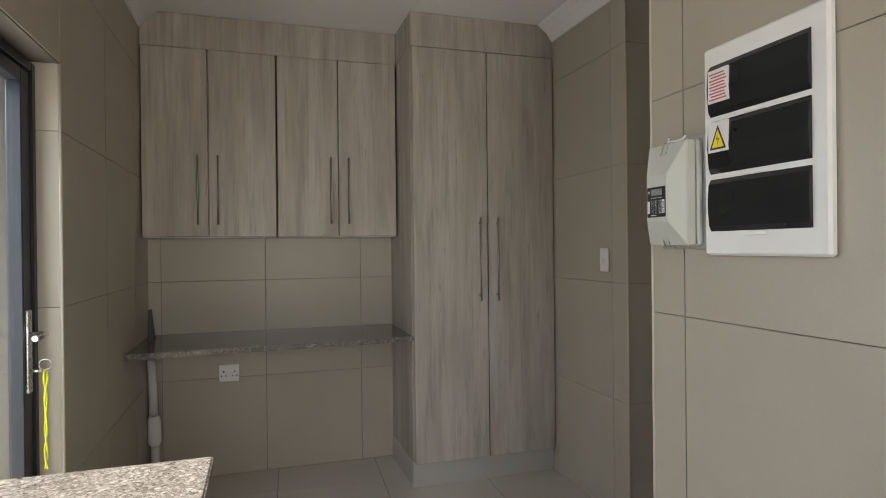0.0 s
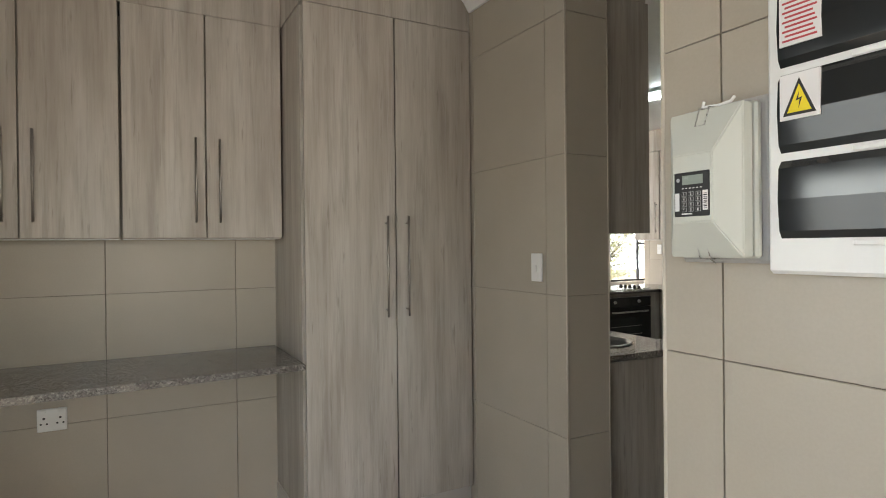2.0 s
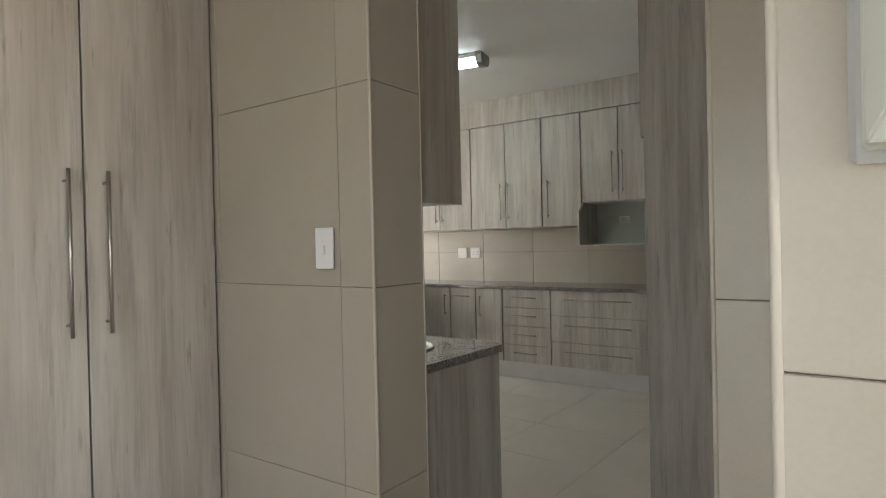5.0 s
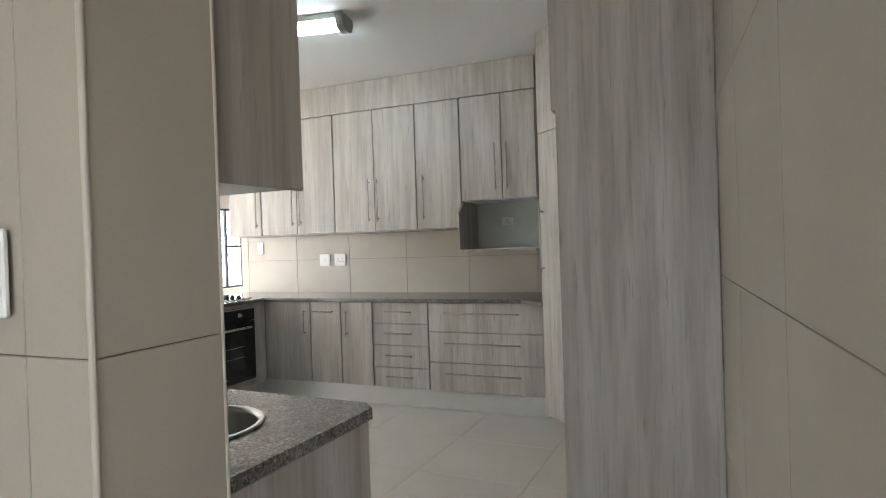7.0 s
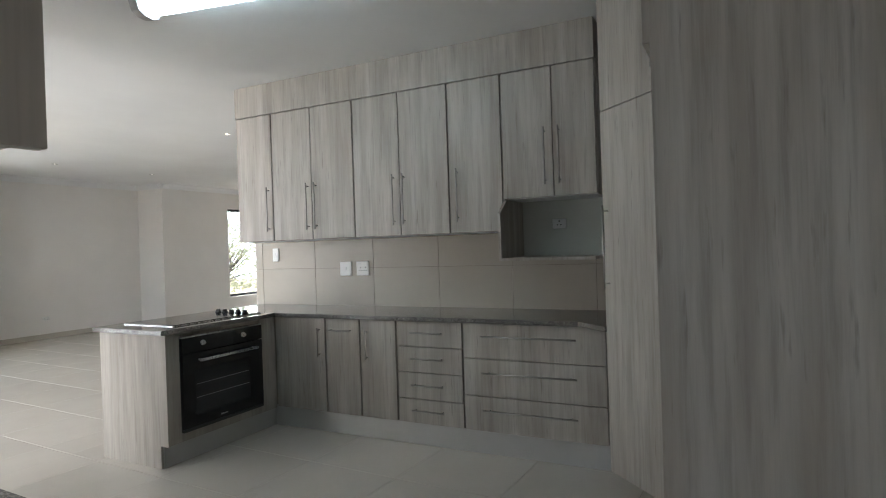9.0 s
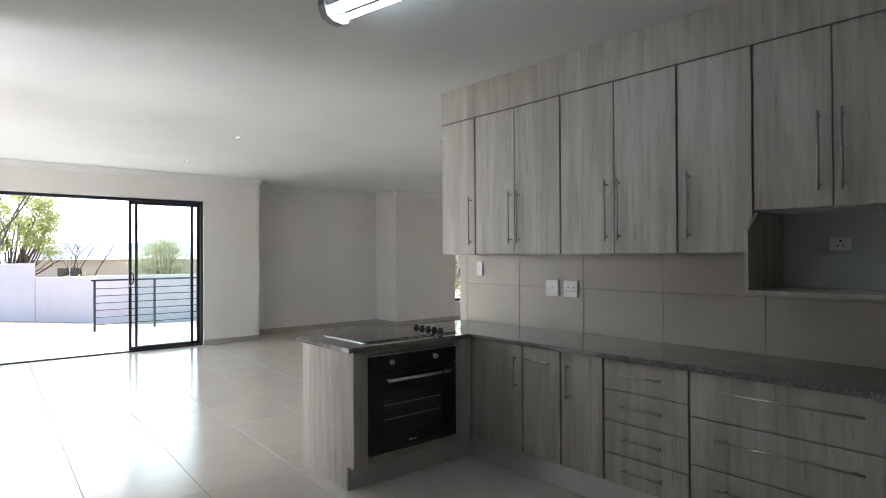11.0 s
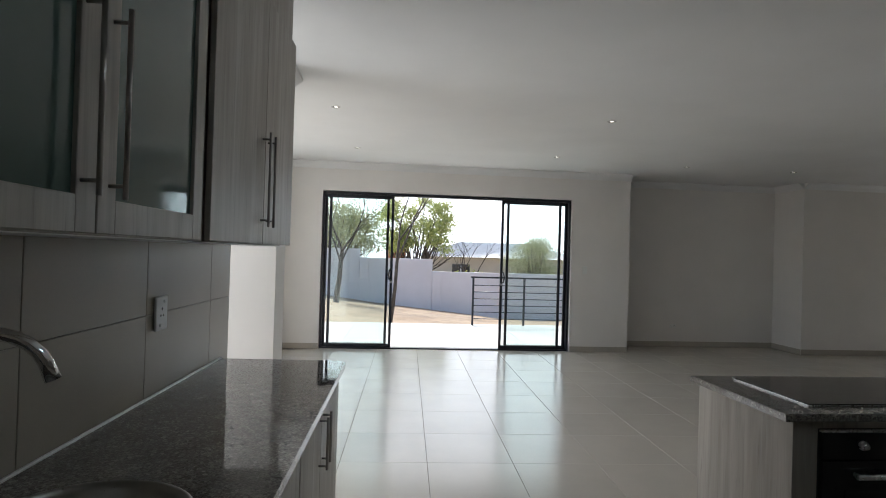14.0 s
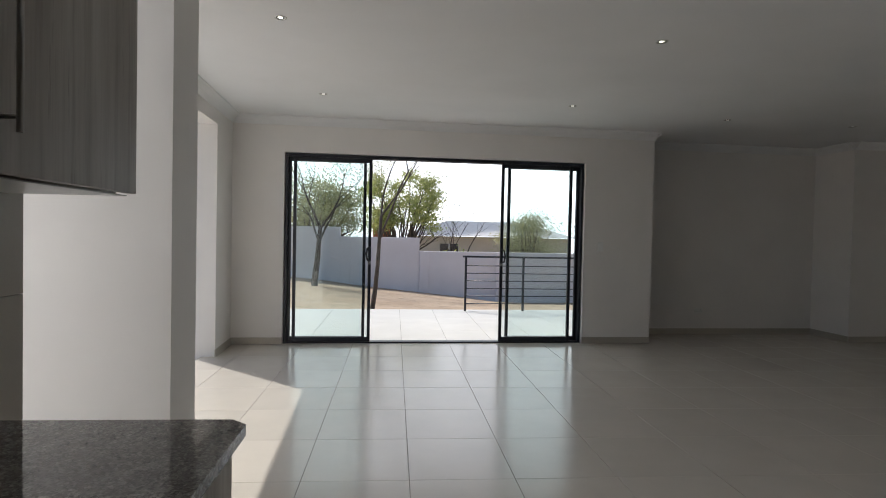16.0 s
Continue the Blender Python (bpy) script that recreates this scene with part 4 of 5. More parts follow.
def write(parent, s, size, x, y, z, material):
    """Raised writing on a face that looks along local +y."""
    me = text_mesh(s, size)
    me.materials.clear()
    me.materials.append(material)
    ob = new("writing", me)
    ob.parent = parent
    ob.matrix_local = pose(x, y, z, 90, 0, 180)
    return ob


al = thing("alarm_panel", "cream alarm control box with a dark keypad", "alarm panel", BOARD @ Matrix.Translation((1.980, 0.0015, 1.385)))
part("back_plate", B(-0.092, 0, -0.005, 0.085, 0.012, 0.282, bevel=0.005), GREYP, al, "grey mounting plate")
part("case", B(-0.080, 0.012, 0.004, 0.076, 0.028, 0.272, bevel=0.004), CREAMP, al)


def faceted_cover(w, h0, h1, d0, d1, d2, plateau):
    """A lid with upright rims that slopes up to a raised flat field in its middle."""
    bm = bmesh.new()
    px, p0, p1 = plateau
    rings = [[(-w, d0, h0), (w, d0, h0), (w, d0, h1), (-w, d0, h1)], [(-w, d1, h0), (w, d1, h0), (w, d1, h1), (-w, d1, h1)], [(-px, d2, p0), (px, d2, p0), (px, d2, p1), (-px, d2, p1)]]
    vs = [[bm.verts.new(p) for p in r] for r in rings]
    for lo, hi in zip(vs, vs[1:]):
        for n in range(4):
            bm.faces.new((lo[n], lo[(n + 1) % 4], hi[(n + 1) % 4], hi[n]))
    bm.faces.new(vs[0][::-1])
    bm.faces.new(vs[-1])
    bmesh.ops.recalc_face_normals(bm, faces=bm.faces[:])
    bmesh.ops.bevel(bm, geom=bm.edges[:], offset=0.002, segments=2, affect="EDGES")
    return bm


F1 = 0.090
part("cover", faceted_cover(0.074, 0.006, 0.269, 0.030, 0.055, F1, (0.040, 0.068, 0.187)), CREAMP, al, "faceted cream cover")
kp = part("keypad", B(-0.036, F1 - 0.001, 0.078, 0.036, F1 + 0.002, 0.156, bevel=0.001), BLACKP, al, "dark keypad panel")
part("display", B(-0.024, F1 + 0.0021, 0.134, 0.018, F1 + 0.0026, 0.150), LCD, kp, "grey display")
part("key_mark", T([(0.027, F1 + 0.002, 0.143), (0.027, F1 + 0.0027, 0.143)], 0.0035, 10), GREYP, kp, "small round grey mark")
for n in range(6):
    part("print_line", B(-0.022 + 0.0075 * n, F1 + 0.0021, 0.1268, -0.0185 + 0.0075 * n, F1 + 0.0024, 0.1285), PAPER, kp)
for r in range(4):
    for cc in range(3):
        kx, kz = 0.0145 - 0.0145 * cc, 0.1175 - 0.0092 * r
        part("key", B(kx - 0.0052, F1 + 0.0021, kz - 0.0037, kx + 0.0052, F1 + 0.0027, kz + 0.0037, bevel=0.0003), GREYP, kp)
        part("key_face", B(kx - 0.0045, F1 + 0.0028, kz - 0.0030, kx + 0.0045, F1 + 0.0031, kz + 0.0030), BLACKP, kp)
        write(kp, "123456789*0#"[r * 3 + cc], 0.0062, kx, F1 + 0.0033, kz, PAPER)
part("sticker", B(-0.034, F1 + 0.0021, 0.088, -0.0235, F1 + 0.0025, 0.122), PAPER, kp, "small white bar code sticker")
for n in range(9):
    part("print_line", B(-0.0325, F1 + 0.0026, 0.0905 + 0.0032 * n, -0.0255, F1 + 0.0028, 0.0905 + 0.0032 * n + 0.001 + 0.0008 * (n % 2)), INK, kp)
part("sticker", B(0.0245, F1 + 0.0021, 0.088, 0.0335, F1 + 0.0025, 0.120), PAPER, kp, "small white sticker")
part("print_line", B(-0.002, F1 + 0.0021, 0.0815, 0.020, F1 + 0.0024, 0.0838), PAPER, kp)
for zz, s in ((0.006, -1), (0.269, 1)):
    part("cover_clip", T([(-0.010, 0.030, zz + 0.003 * s), (-0.010, 0.056, zz + 0.003 * s), (-0.010, 0.0685, zz - 0.030 * s), (0.010, 0.0685, zz - 0.030 * s), (0.010, 0.056, zz + 0.003 * s), (0.010, 0.030, zz + 0.003 * s), (0.003, 0.024, zz + 0.012 * s)], 0.0012, 6), STEEL, al, "bent wire clip")
part("wire", T([(-0.045, 0.035, 0.285), (-0.040, 0.038, 0.277), (-0.015, 0.040, 0.274), (0.004, 0.040, 0.276), (0.014, 0.042, 0.275), (0.012, 0.040, 0.286)], 0.0028, 8), WHITE, al, "bent white wire end")

pp = thing("waste_pipe", "white plastic waste pipe with a fat joint", "pipe", pose(-0.178, 4.49, 0.0))
part("pipe", T([(0.01, 0, 0.0), (0.008, 0, 0.24)], 0.024, 16), WHITE, pp)
part("joint", T([(0.008, 0, 0.24), (0.007, 0, 0.26), (0.004, 0, 0.27), (0.002, 0, 0.38), (0.0, 0, 0.40), (0, 0, 0.42)], [0.024, 0.034, 0.037, 0.037, 0.034, 0.026], 16), WHITE, pp)
part("pipe", T([(0, 0, 0.42), (-0.008, 0, 0.745)], 0.024, 16), WHITE, pp)
solid("black_wedge", prism(bmesh.new(), [(-0.012, 0), (0.028, 0), (0.02, 0.02), (0.004, 0.165), (-0.010, 0.165)], "y", -0.02, 0.02), BLACKP, "black plastic wedge standing on the granite shelf", "wedge", "", pose(-0.175, 4.40, 0.8865))

# ---- ceiling lamps ----
lp = thing("fluorescent_light", "ceiling fluorescent lamp with two lit tubes and clear end caps", "ceiling light", pose(4.745, 5.06, CH - 0.001, 0, 0, 11.0))
part("housing", B(-0.08, -0.64, -0.035, 0.08, 0.64, 0, bevel=0.006), WHITE, lp)
for s in (-0.042, 0.042):
    part("tube", T([(s, -0.60, -0.062), (s, 0.60, -0.062)], 0.0145, 12), TUBE, lp, "glowing fluorescent tube")
for s in (-1, 1):
    ec = prism(bmesh.new(), [(-0.092, 0.002), (-0.098, -0.03), (-0.075, -0.082), (-0.03, -0.1), (0.03, -0.1), (0.075, -0.082), (0.098, -0.03), (0.092, 0.002)], "y", 0.60 * s, 0.65 * s)
    part("end_cap", ec, GREYP, lp, "grey end cap")
part("reflector", B(-0.012, -0.6, -0.06, 0.012, 0.6, -0.036), CHROME, lp, "bright metal reflector")

DL = thing("downlight", "small round recessed ceiling downlight", "downlight", pose(2.92, 9.45, CH - 0.001), "ceiling downlights")
rb = bmesh.new()
lathe(rb, [(0.028, -0.001), (0.030, -0.004), (0.040, -0.005), (0.044, -0.001)], (0, 0, 0), 24)
part("ring", rb, STEEL, DL, "satin metal ring")
rb = bmesh.new()
lathe(rb, [(0.0175, -0.0008), (0.0275, -0.0012)], (0, 0, 0), 24)
part("baffle", rb, BLACKP, DL, "dark inner baffle")
bb = bmesh.new()
r = lathe(bb, [(0.0172, -0.001), (0.012, -0.0025)], (0, 0, 0), 24)
bb.faces.new(r[-1])
part("lamp", bb, BULB, DL, "glowing lamp")
for x, y in ((5.56, 9.43), (3.04, 11.56), (5.66, 11.54), (7.64, 11.85), (9.28, 11.88), (7.52, 8.17), (9.35, 9.6)):
    copy_thing(DL, pose(x, y, CH - 0.001))

# ---- outdoors ----
def ground_z(x, y):
    zw = max(-0.75, min(0.25, -0.08 - 0.115 * (x - 2)))
    if y < 16.5:
        return -0.34 if (-0.6 < x < 14.9 and y < 16.4) else -0.12
    s = (y - 16.5) / 7.5
    if s <= 1:
        z = -0.10 + s * (zw + 0.10)
    else:
        z = zw - min(1.6, (y - 24) * 0.11)
    return z + 0.03 * noise.noise(Vector((x * 0.7, y * 0.7, 0)))


xs = sorted(set([-300, -150, -80, -40, -25] + [-18 + 0.75 * k for k in range(60)] + [30, 40, 60, 100, 180, 300]))
ys = sorted(set([-300, -120, -50, -20, -8, 0, 6, 12, 15] + [16.3 + 0.5 * k for k in range(24)] + [30, 34, 40, 50, 70, 110, 200, 320]))
bm = bmesh.new()
grid = [[bm.verts.new((x, y, ground_z(x, y))) for x in xs] for y in ys]
for a, b in zip(grid, grid[1:]):
    for n in range(len(xs) - 1):
        bm.faces.new((a[n], a[n + 1], b[n + 1], b[n])).smooth = True
solid("ground", bm, SOIL, "dry sandy soil sloping down to the boundary wall", "ground", S)
patio = solid("patio_slab", B(-1.5, 13.11, -0.3, 8.6, 16.43, -0.022), GROUT, "pale tiled patio outside the sliding doors", "patio", S)
solid("terrace_slab", B(-1.5, 8.46, -0.3, 1.71, 13.10, -0.03), PATIO_TILE, "pale paved terrace", "patio", S)
# roof assumed out of view, cut to keep sun off the sliding doors
solid("patio_roof", B(0.72, 13.11, 2.86, 8.6, 15.05, 3.05), CEIL, "unseen flat white roof assumed over the patio to stop the sun", "roof", S)
# slab added out of view; its outer edge ends the floor's sun patch
solid("eave_slab", B(1.04, 8.46, 2.86, 1.565, 13.105, 3.05), CEIL, "unseen white slab added to cut the sun at the terrace opening", "roof", S)
# supports added for the unseen roof
for x in (0.9, 8.4):
    solid("patio_column", B(-0.15, -0.15, -0.02, 0.15, 0.15, 2.859, bevel=0.01), PAINT, "unseen square white column added to carry the patio roof", "column", S, pose(x, 14.87, 0))
solid("yard_wall", B(-0.1, -6, -0.4, 0.1, 8.2, 2.2), PAINT, "white plastered yard wall beyond the back door", "wall", S, pose(-3.0, 0, 0))

rail = thing("balustrade", "grey steel balustrade with level rails at the patio edge", "railing", pose(5.32, 16.25, -0.02))
part("handrail", B(-0.04, -0.025, 1.0, 3.1, 0.025, 1.035, bevel=0.006), ALU, rail)
for x in (0.02, 1.12, 2.22, 3.05):
    part("post", B(x - 0.02, -0.02, 0, x + 0.02, 0.02, 1.0, bevel=0.003), ALU, rail)
for n in range(6):
    part("rail_bar", T([(0.02, 0, 0.14 + 0.142 * n), (3.05, 0, 0.14 + 0.142 * n)], 0.009, 8), ALU, rail)

for x0, x1, top in ((-14, 2.68, 1.57), (2.68, 5.15, 1.28), (5.15, 16, 0.86)):
    bw = thing("boundary_wall", "lilac-grey plastered boundary wall in stepped lengths", "wall", pose(0, 24, 0), "boundary wall lengths", S)
    part("wall_panel", B(x0, 0, -1.2, x1 - 0.002, 0.22, top, bevel=0.008), BWALL, bw)
    n = x0
    while n < x1 - 0.2:
        part("pier", B(n + 0.002, -0.05, -1.2, n + 0.30, -0.001, top, bevel=0.006), BWALL, bw)
        n += 2.47


def tree(name, label, x, y, height, seed, lean=(0, 0), spread=0.5, levels=4, trunk=0.12, leaf=None, leaf_n=0, size=0.09, first=0.35, clump=0.45, crown=None):
    """A tapered trunk that forks into limbs and twigs, with small leaves about the outer twigs."""
    rnd = random.Random(seed)
    z0 = ground_z(x, y) - 0.08
    ob = thing(name, label, "tree", pose(x, y, z0))
    bm, tips = bmesh.new(), []

    def grow(p, d, length, r, level):
        pts, rad = [p.copy()], [r]
        steps = 4
        for s in range(steps):
            d = (d + Vector((rnd.uniform(-1, 1), rnd.uniform(-1, 1), rnd.uniform(-0.4, 0.7))) * (0.16 if level else 0.07)).normalized()
            p = p + d * length / steps
            pts.append(p.copy())
            rad.append(r * (1 - 0.42 * (s + 1) / steps))
        tube(bm, pts, rad, 8 if level < 2 else 5, caps=False)
        if level >= levels:
            tips.extend(pts[2:])
            return
        if level >= levels - 1:
            tips.append(pts[-1])
        for n in range(rnd.choice((2, 3, 3)) if level else rnd.choice((3, 4))):
            a = rnd.uniform(0, 2 * math.pi)
            out = Vector((math.cos(a), math.sin(a), rnd.uniform(0.0, 0.5)))
            grow(pts[-1] if n < 2 else pts[-2], (d * (1 - spread) + out * spread).normalized(), length * rnd.uniform(0.62, 0.85), rad[-1] * rnd.uniform(0.62, 0.85), level + 1)

    grow(Vector((0, 0, 0)), Vector((lean[0], lean[1], 1)).normalized(), height * first, trunk, 0)
    part("trunk", bm, BARK, ob, "rough grey-brown bark")
    if leaf and tips:
        puffs = tips
        if crown:
            cx, cz, rx, rz = crown
            puffs = []
            while len(puffs) < 46:
                p = Vector((rnd.uniform(-1, 1), rnd.uniform(-1, 1), rnd.uniform(-1, 1)))
                if 0.35 < p.length < 1 - 0.35 * max(0.0, noise.noise(p * 2.3 + Vector((seed, 0, 0)))):
                    puffs.append(Vector((cx + p.x * rx, p.y * rx, cz + p.z * rz)))
            limbs, fork = bmesh.new(), Vector((lean[0], lean[1], 1)) * height * first * 0.92
            for k, p in enumerate(puffs):
                bend = fork.lerp(p, 0.5) + Vector((rnd.uniform(-1, 1), rnd.uniform(-1, 1), rnd.uniform(-1, 0.2))) * 0.14 * rx
                tube(limbs, [fork, fork.lerp(bend, 0.55), bend, p], [trunk * 0.36, trunk * 0.27, trunk * 0.19, trunk * 0.06], 5, caps=False)
            part("limbs", limbs, BARK, ob, "dark spreading limbs")
        verts, faces = [], []
        for n in range(leaf_n):
            c = rnd.choice(puffs) + Vector((rnd.gauss(0, clump), rnd.gauss(0, clump), rnd.gauss(0, clump * 0.7)))
            u = Vector((rnd.uniform(-1, 1), rnd.uniform(-1, 1), rnd.uniform(-1, 1))).normalized()
            v = u.orthogonal().normalized()
            s = size * rnd.uniform(0.6, 1.4)
            k = len(verts)
            verts += [c - u * s, c - v * s * 0.45, c + u * s, c + v * s * 0.45]
            faces.append((k, k + 1, k + 2, k + 3))
        me = bpy.data.meshes.new("crown")
        me.from_pydata(verts, [], faces)
        me.materials.append(leaf)
        cr = new("crown", me)
        cr.parent = ob
        tagged(cr, kind="stuff")
    return ob


tree("garden_tree", "thin acacia tree with sparse leaves on sandy soil", 2.07, 22.0, 5.2, 5, (0.05, 0), 0.47, 6, 0.095, LEAF_DRY, 4500, 0.035, 0.32, 0.26)
tree("garden_tree", "slender leaning bare tree at the patio edge", 3.62, 17.3, 4.9, 12, (0.14, 0.1), 0.42, 5, 0.052, LEAF_DRY, 160, 0.03, 0.40, 0.25)
tree("leafy_tree", "big bright green leafy tree beyond the wall", 4.85, 29.5, 4.9, 21, (0.03, 0), 0.50, 3, 0.15, LEAF, 10000, 0.06, 0.30, 0.20, (0.1, 3.75, 1.85, 1.55))
tree("leafy_tree", "hazy grey-green tree beyond the boundary wall", 1.2, 33.0, 5.0, 8, (0, 0), 0.52, 3, 0.16, LEAF_DRY, 12000, 0.065, 0.30, 0.34, (0, 3.4, 2.3, 1.35))
tree("bare_tree", "bare twiggy brown tree beyond the wall", 7.0, 27.5, 4.7, 33, (0.05, 0), 0.46, 5, 0.09, LEAF_DRY, 120, 0.04, 0.28, 0.2)
tree("olive_tree", "rounded grey-green tree beyond the wall", 9.9, 28.0, 3.3, 41, (0, 0), 0.46, 4, 0.10, LEAF_DRY, 9000, 0.04, 0.30, 0.27, (0, 2.5, 1.3, 1.15))
tree("bare_tree", "bare grey tree near the balustrade", 9.9, 22.6, 2.7, 52, (-0.1, 0), 0.42, 5, 0.05, LEAF_DRY, 150, 0.04, 0.32, 0.2)
tree("olive_tree", "grey-green tree outside the side window", 15.4, 17.2, 3.6, 61, (0, 0), 0.5, 4, 0.1, LEAF_DRY, 9500, 0.055, 0.22, 0.33, (0.2, 2.0, 2.0, 1.9))
for n, (x, y, h) in enumerate(((3.0, 32, 2.6), (8.7, 33, 2.2), (-3, 30, 4.0), (12.5, 34, 2.6), (15, 36, 2.8), (18, 33, 2.8), (6.9, 31, 2.7), (10.4, 39, 2.6), (13.5, 41, 2.8))):
    tree("shrub", "low dusty green shrub beyond the wall", x, y, h, 70 + n, (0, 0), 0.6, 3, 0.06, LEAF_DRY if n % 2 else LEAF, 2000, 0.07, 0.3, 0.28)

# glowing screen added for an overbright white sky; it also lights the rooms
arc = [(95 * math.sin(a), 95 * math.cos(a)) for a in [radians(-75 + 7.5 * k) for k in range(21)]]
bm = bmesh.new()
lo_, hi_ = [bm.verts.new((x, y, -6)) for x, y in arc], [bm.verts.new((x, y, 60)) for x, y in arc]
for n in range(20):
    bm.faces.new((lo_[n], lo_[n + 1], hi_[n + 1], hi_[n])).smooth = True
solid("backdrop", bm, SKY_GLOW, "glowing white screen added for the overbright sky", "backdrop", S)

hs = thing("house", "distant tan house with a pale hipped roof", "house", pose(12.6, 50, -2.2))
part("wall", B(-5.5, 0, 0, 6.5, 8, 3.45), FARWALL, hs)
rb = bmesh.new()
lo = [rb.verts.new(p) for p in ((-6.1, -0.6, 3.5), (7.1, -0.6, 3.5), (7.1, 8.6, 3.5), (-6.1, 8.6, 3.5))]
hi = [rb.verts.new(p) for p in ((-2.5, 4, 4.75), (3.5, 4, 4.75))]
for f in ((lo[0], lo[1], hi[1], hi[0]), (lo[1], lo[2], hi[1]), (lo[2], lo[3], hi[0], hi[1]), (lo[3], lo[0], hi[0]), (lo[3], lo[2], lo[1], lo[0])):
    rb.faces.new(f)
part("roof", rb, ROOF, hs)
for x in (-3.6, 2.9):
    wd = part("window", B(x, -0.03, 1.6, x + 1.4, -0.002, 2.9), BLACKG, hs, "dark window")
    part("window_frame", B(x + 0.67, -0.05, 1.6, x + 0.73, -0.031, 2.9), WHITE, wd)
hs2 = thing("outbuilding", "small red brick outbuilding beyond the wall", "building", pose(4.3, 36, -1.9))
part("wall", B(-0.5, 0, 0, 0.4, 3, 3.8), BRICKR, hs2)
part("roof", prism(bmesh.new(), [(-0.2, 3.8), (3.2, 3.8), (1.5, 4.05)], "x", -0.6, 0.5), ROOF, hs2)


# ---- tiles, last ----
cache = {}


def clip(poly, x0, y0, x1, y1):
    for ax, lim, sgn in ((0, x0, 1), (0, x1, -1), (1, y0, 1), (1, y1, -1)):
        out = []
        for n in range(len(poly)):
            a, b = poly[n - 1], poly[n]
            da, db_ = sgn * (a[ax] - lim), sgn * (b[ax] - lim)
            if (da >= 0) != (db_ >= 0):
                f = da / (da - db_)
                out.append((a[0] + (b[0] - a[0]) * f, a[1] + (b[1] - a[1]) * f))
            if db_ >= 0:
                out.append(b)
        poly = out
        if len(poly) < 3:
            return []
    return poly


def area(poly):
    return 0.5 * abs(sum(poly[n - 1][0] * poly[n][1] - poly[n][0] * poly[n - 1][1] for n in range(len(poly))))


def tile_mesh(poly, thick, material):
    """A tile from its outline, centred on its first corner, top at zero."""
    bm = bmesh.new()
    n = len(poly)
    e = 0.0012
    cx, cy = sum(p[0] for p in poly) / n, sum(p[1] for p in poly) / n
    top = [bm.verts.new((p[0] + (cx - p[0]) * 0.004, p[1] + (cy - p[1]) * 0.004, 0)) for p in poly]
    mid = [bm.verts.new((p[0], p[1], -e)) for p in poly]
    low = [bm.verts.new((p[0], p[1], -thick)) for p in poly]
    bm.faces.new(top)
    for a, b in ((top, mid), (mid, low)):
        for k in range(n):
            bm.faces.new((b[k], b[(k + 1) % n], a[(k + 1) % n], a[k]))
    bmesh.ops.recalc_face_normals(bm, faces=bm.faces[:])
    return mesh_of("tile", bm, material)


def lay(parent, m, rects, du, dv, u0, v0, gap, thick, material, angle=0.0, limit=300, stagger=0.0, near=None):
    """Tiles on the plane of m (local z outward), clipped to rects; a grid through (u0, v0), turned by angle."""
    ca, sa = math.cos(angle), math.sin(angle)
    cells = []
    ext = max(max(abs(c - o) for c in r for o in (u0, v0)) for r in rects) + 2
    nu, nv = int(ext / du) + 2, int(ext / dv) + 2
    for j in range(-nv, nv):
        for n in range(-nu, nu):
            a, b = n * du + (stagger * du if j % 2 else 0), j * dv
            quad = [(a + gap / 2, b + gap / 3), (a + du - gap / 2, b + gap / 3), (a + du - gap / 2, b + dv - gap / 3), (a + gap / 2, b + dv - gap / 3)]
            quad = [(u0 + ca * p - sa * s, v0 + sa * p + ca * s) for p, s in quad]
            for r in rects:
                c = clip(quad, *r)
                if c and area(c) > 0.0006:
                    cells.append(c)
    if near:
        cells.sort(key=lambda c: math.hypot(c[0][0] - near[0], c[0][1] - near[1]))
    rest_v, rest_f = [], []
    for k, c in enumerate(cells):
        o = c[0]
        rel = [(p[0] - o[0], p[1] - o[1]) for p in c]
        if k < limit:
            key = (material.name, thick, tuple((round(p, 4), round(s, 4)) for p, s in rel))
            if key not in cache:
                cache[key] = tile_mesh(rel, thick, material)
            ob = new("tile", cache[key])
            ob.parent = parent
            ob.matrix_world = m @ Matrix.Translation((o[0], o[1], thick))
        else:
            s = len(rest_v)
            rest_v += [m @ Vector((p[0], p[1], thick)) for p in c] + [m @ Vector((p[0], p[1], 0)) for p in c]
            q_ = len(c)
            rest_f.append(tuple(range(s, s + q_)))
            rest_f += [(s + i_, s + q_ + i_, s + q_ + (i_ + 1) % q_, s + (i_ + 1) % q_) for i_ in range(q_)]
    if rest_f:
        me = bpy.data.meshes.new("far_tiles")
        me.from_pydata(rest_v, [], rest_f)
        me.materials.append(material)
        ob = new("far_tiles", me)
        ob.parent = parent
        tagged(ob, "cream floor tiles farther off", kind="stuff")


def upright(x, y, facing):
    """The plane of a wall: local x along it, local y up, local z out of it."""
    return pose(x, y, 0, 0, 0, facing - 90) @ Matrix(((1, 0, 0, 0), (0, 0, 1, 0), (0, 1, 0, 0), (0, 0, 0, 1))) @ Matrix.Diagonal((1, 1, 1, 1))


TK = 0.005
# wall planes are left-handed when local x runs with the wall, so x is mirrored
def wall_plane(x, y, facing):
    return pose(x, y, 0, 0, 0, facing + 90) @ Matrix.Rotation(radians(90), 4, "X")


lay(wl_back, wall_plane(0, 4.56, -90), [(-0.21, 0, 2.17, LCH)], 0.6, 0.6, -0.14, 0, 0.003, TK, WALL_TILE)
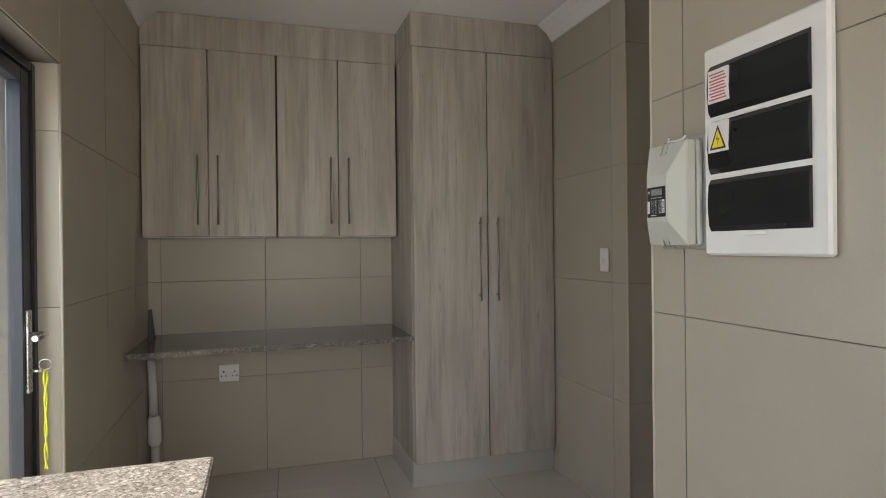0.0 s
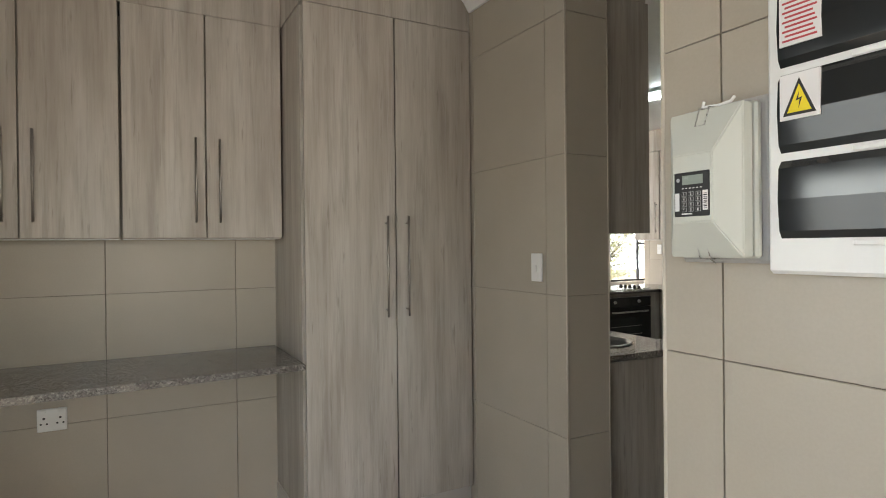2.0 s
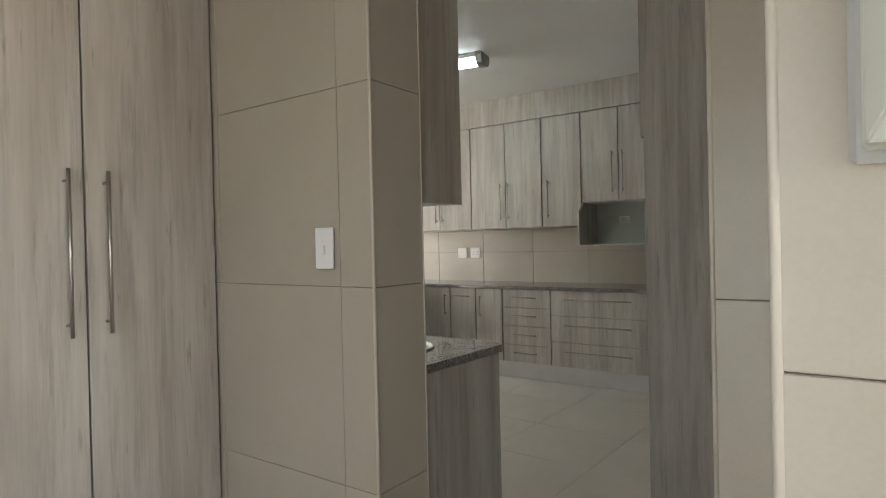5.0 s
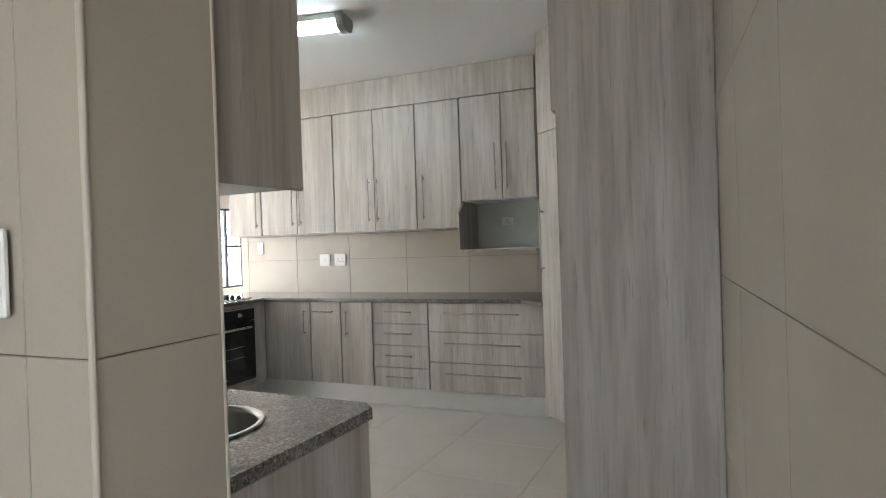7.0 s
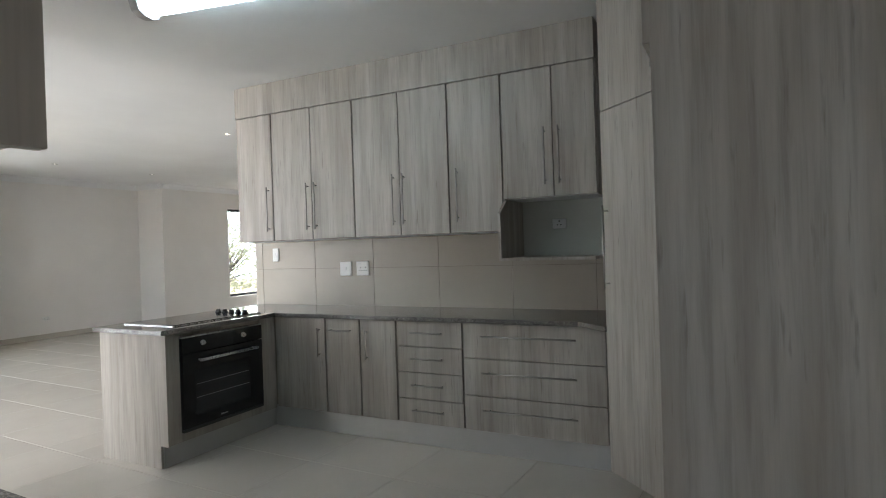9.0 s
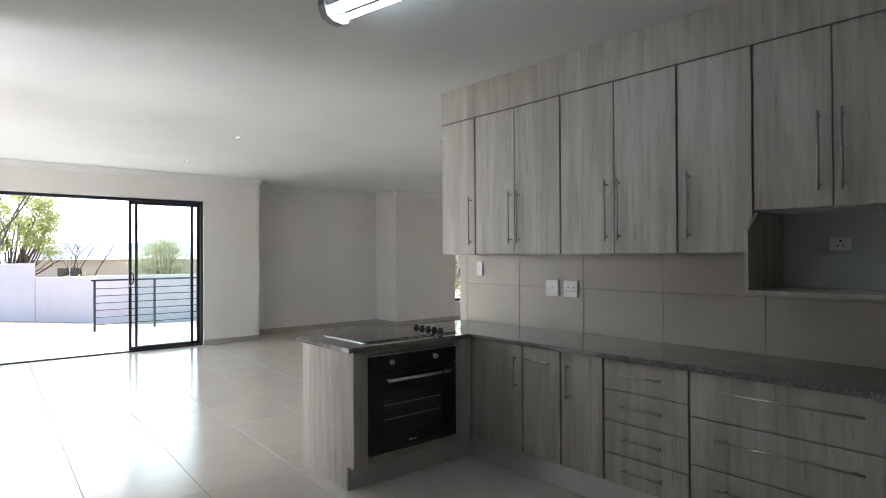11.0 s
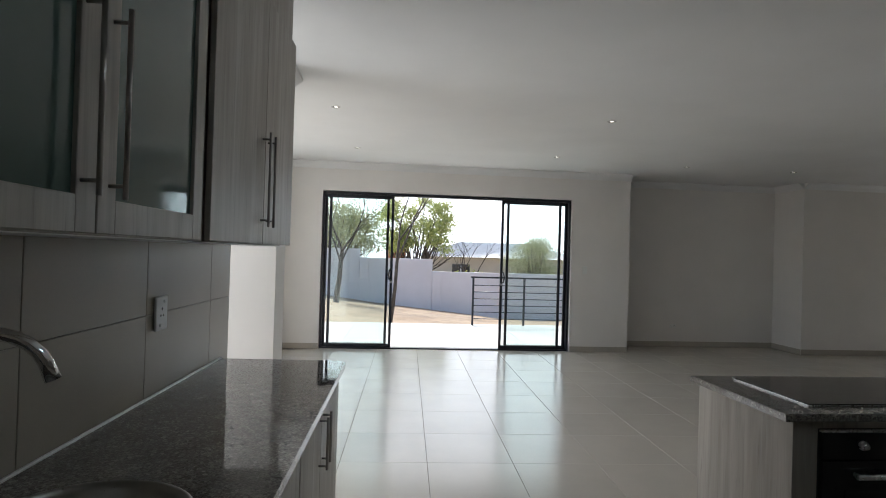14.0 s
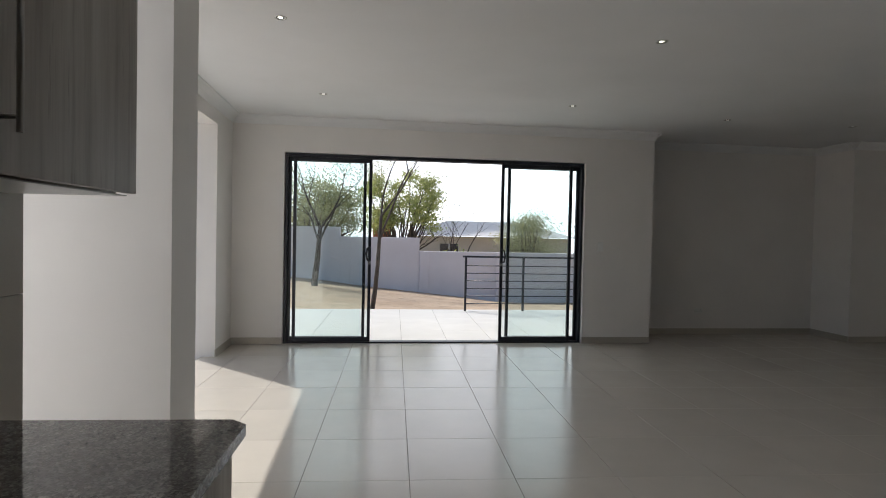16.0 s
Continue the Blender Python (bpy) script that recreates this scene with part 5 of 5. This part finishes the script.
lay(wl_left, wall_plane(-0.215, 0, 0), [(2.985, 0, 4.555, LCH), (2.175, 2.035, 2.985, LCH), (1.755, 0, 2.175, LCH)], 0.6, 0.6, 2.985, 0, 0.003, TK, WALL_TILE)
lay(wl_left, pose(0, 2.985, 0) @ Matrix.Rotation(radians(90), 4, "X") @ Matrix.Translation((0, 0, -0.0052)), [(-0.31, 0, -0.214, 2.03)], 0.6, 0.6, -0.31, 0, 0.003, TK, WALL_TILE)
lay(wl_right, wall_plane(2.175, 0, 180), [(-4.555, 0, -3.2, LCH)], 0.6, 0.6, -3.334, 0, 0.003, TK, WALL_TILE)
lay(wl_right, wall_plane(0, 3.205, -90), [(2.174, 0, 2.404, CH)], 0.6, 0.6, 2.174, 0, 0.003, TK, WALL_TILE)
lay(wl_board, wall_plane(1.515, 0, 180), [(-2.120, 0, 1.3, LCH)], 0.6, 0.6, -1.988, 0, 0.003, TK, WALL_TILE)
lay(wl_board, wall_plane(0, 2.118, 90), [(-2.168, 0, -1.512, LCH)], 0.6, 0.6, -2.168, 0, 0.003, TK, WALL_TILE)
lay(wk_south, wall_plane(2.175, 0, 180), [(-2.297, 0, -2.125, LCH)], 0.6, 0.6, -2.15, 0, 0.003, TK, WALL_TILE)
lay(wk_south, wall_plane(2.173, 2.294, 90 + SKEW), [(-1.70, 0, 0, CH)], 0.6, 0.6, 0, 0, 0.003, TK, WALL_TILE)
lay(wk_south, wall_plane(0, 2.31, 90), [(-6.55, 0, -3.90, CH)], 0.6, 0.6, -2.172, 0, 0.003, TK, WALL_TILE)
lay(wk_right, wall_plane(6.555, 0, 180), [(-6.82, 0, -2.32, CH)], 0.615, 0.6105, -5.502, 0.0, 0.003, TK, WALL_TILE)
lay(wk_left, LEFT @ Matrix.Translation((0, -0.005, 0)) @ Matrix.Rotation(math.pi, 4, "Z") @ Matrix.Rotation(radians(90), 4, "X"), [(-3.985, 0, 0, CH)], 0.7, 0.605, -0.30, 0, 0.003, TK, WALL_TILE)
lay(floor, pose(0, 0, -0.005), [(-0.21, -1.3, 2.2, 4.555), (2.2, 2.31, 6.55, 7.0), (1.72, 7.0, 14.5, 12.96), (0, 7.19, 1.72, 8.257), (7.28, 12.96, 10.23, 13.6)], 0.61, 0.672, 3.772, 8.745, 0.003, TK, FLOOR_TILE, -TH, 300, near=(3.9, 7.5))
lay(patio, pose(0, 0, -0.022), [(-1.5, 13.11, 8.6, 16.43)], 0.61, 0.672, 3.99, 13.41, 0.004, TK, PATIO_TILE, -TH, 120, near=(4.2, 13))
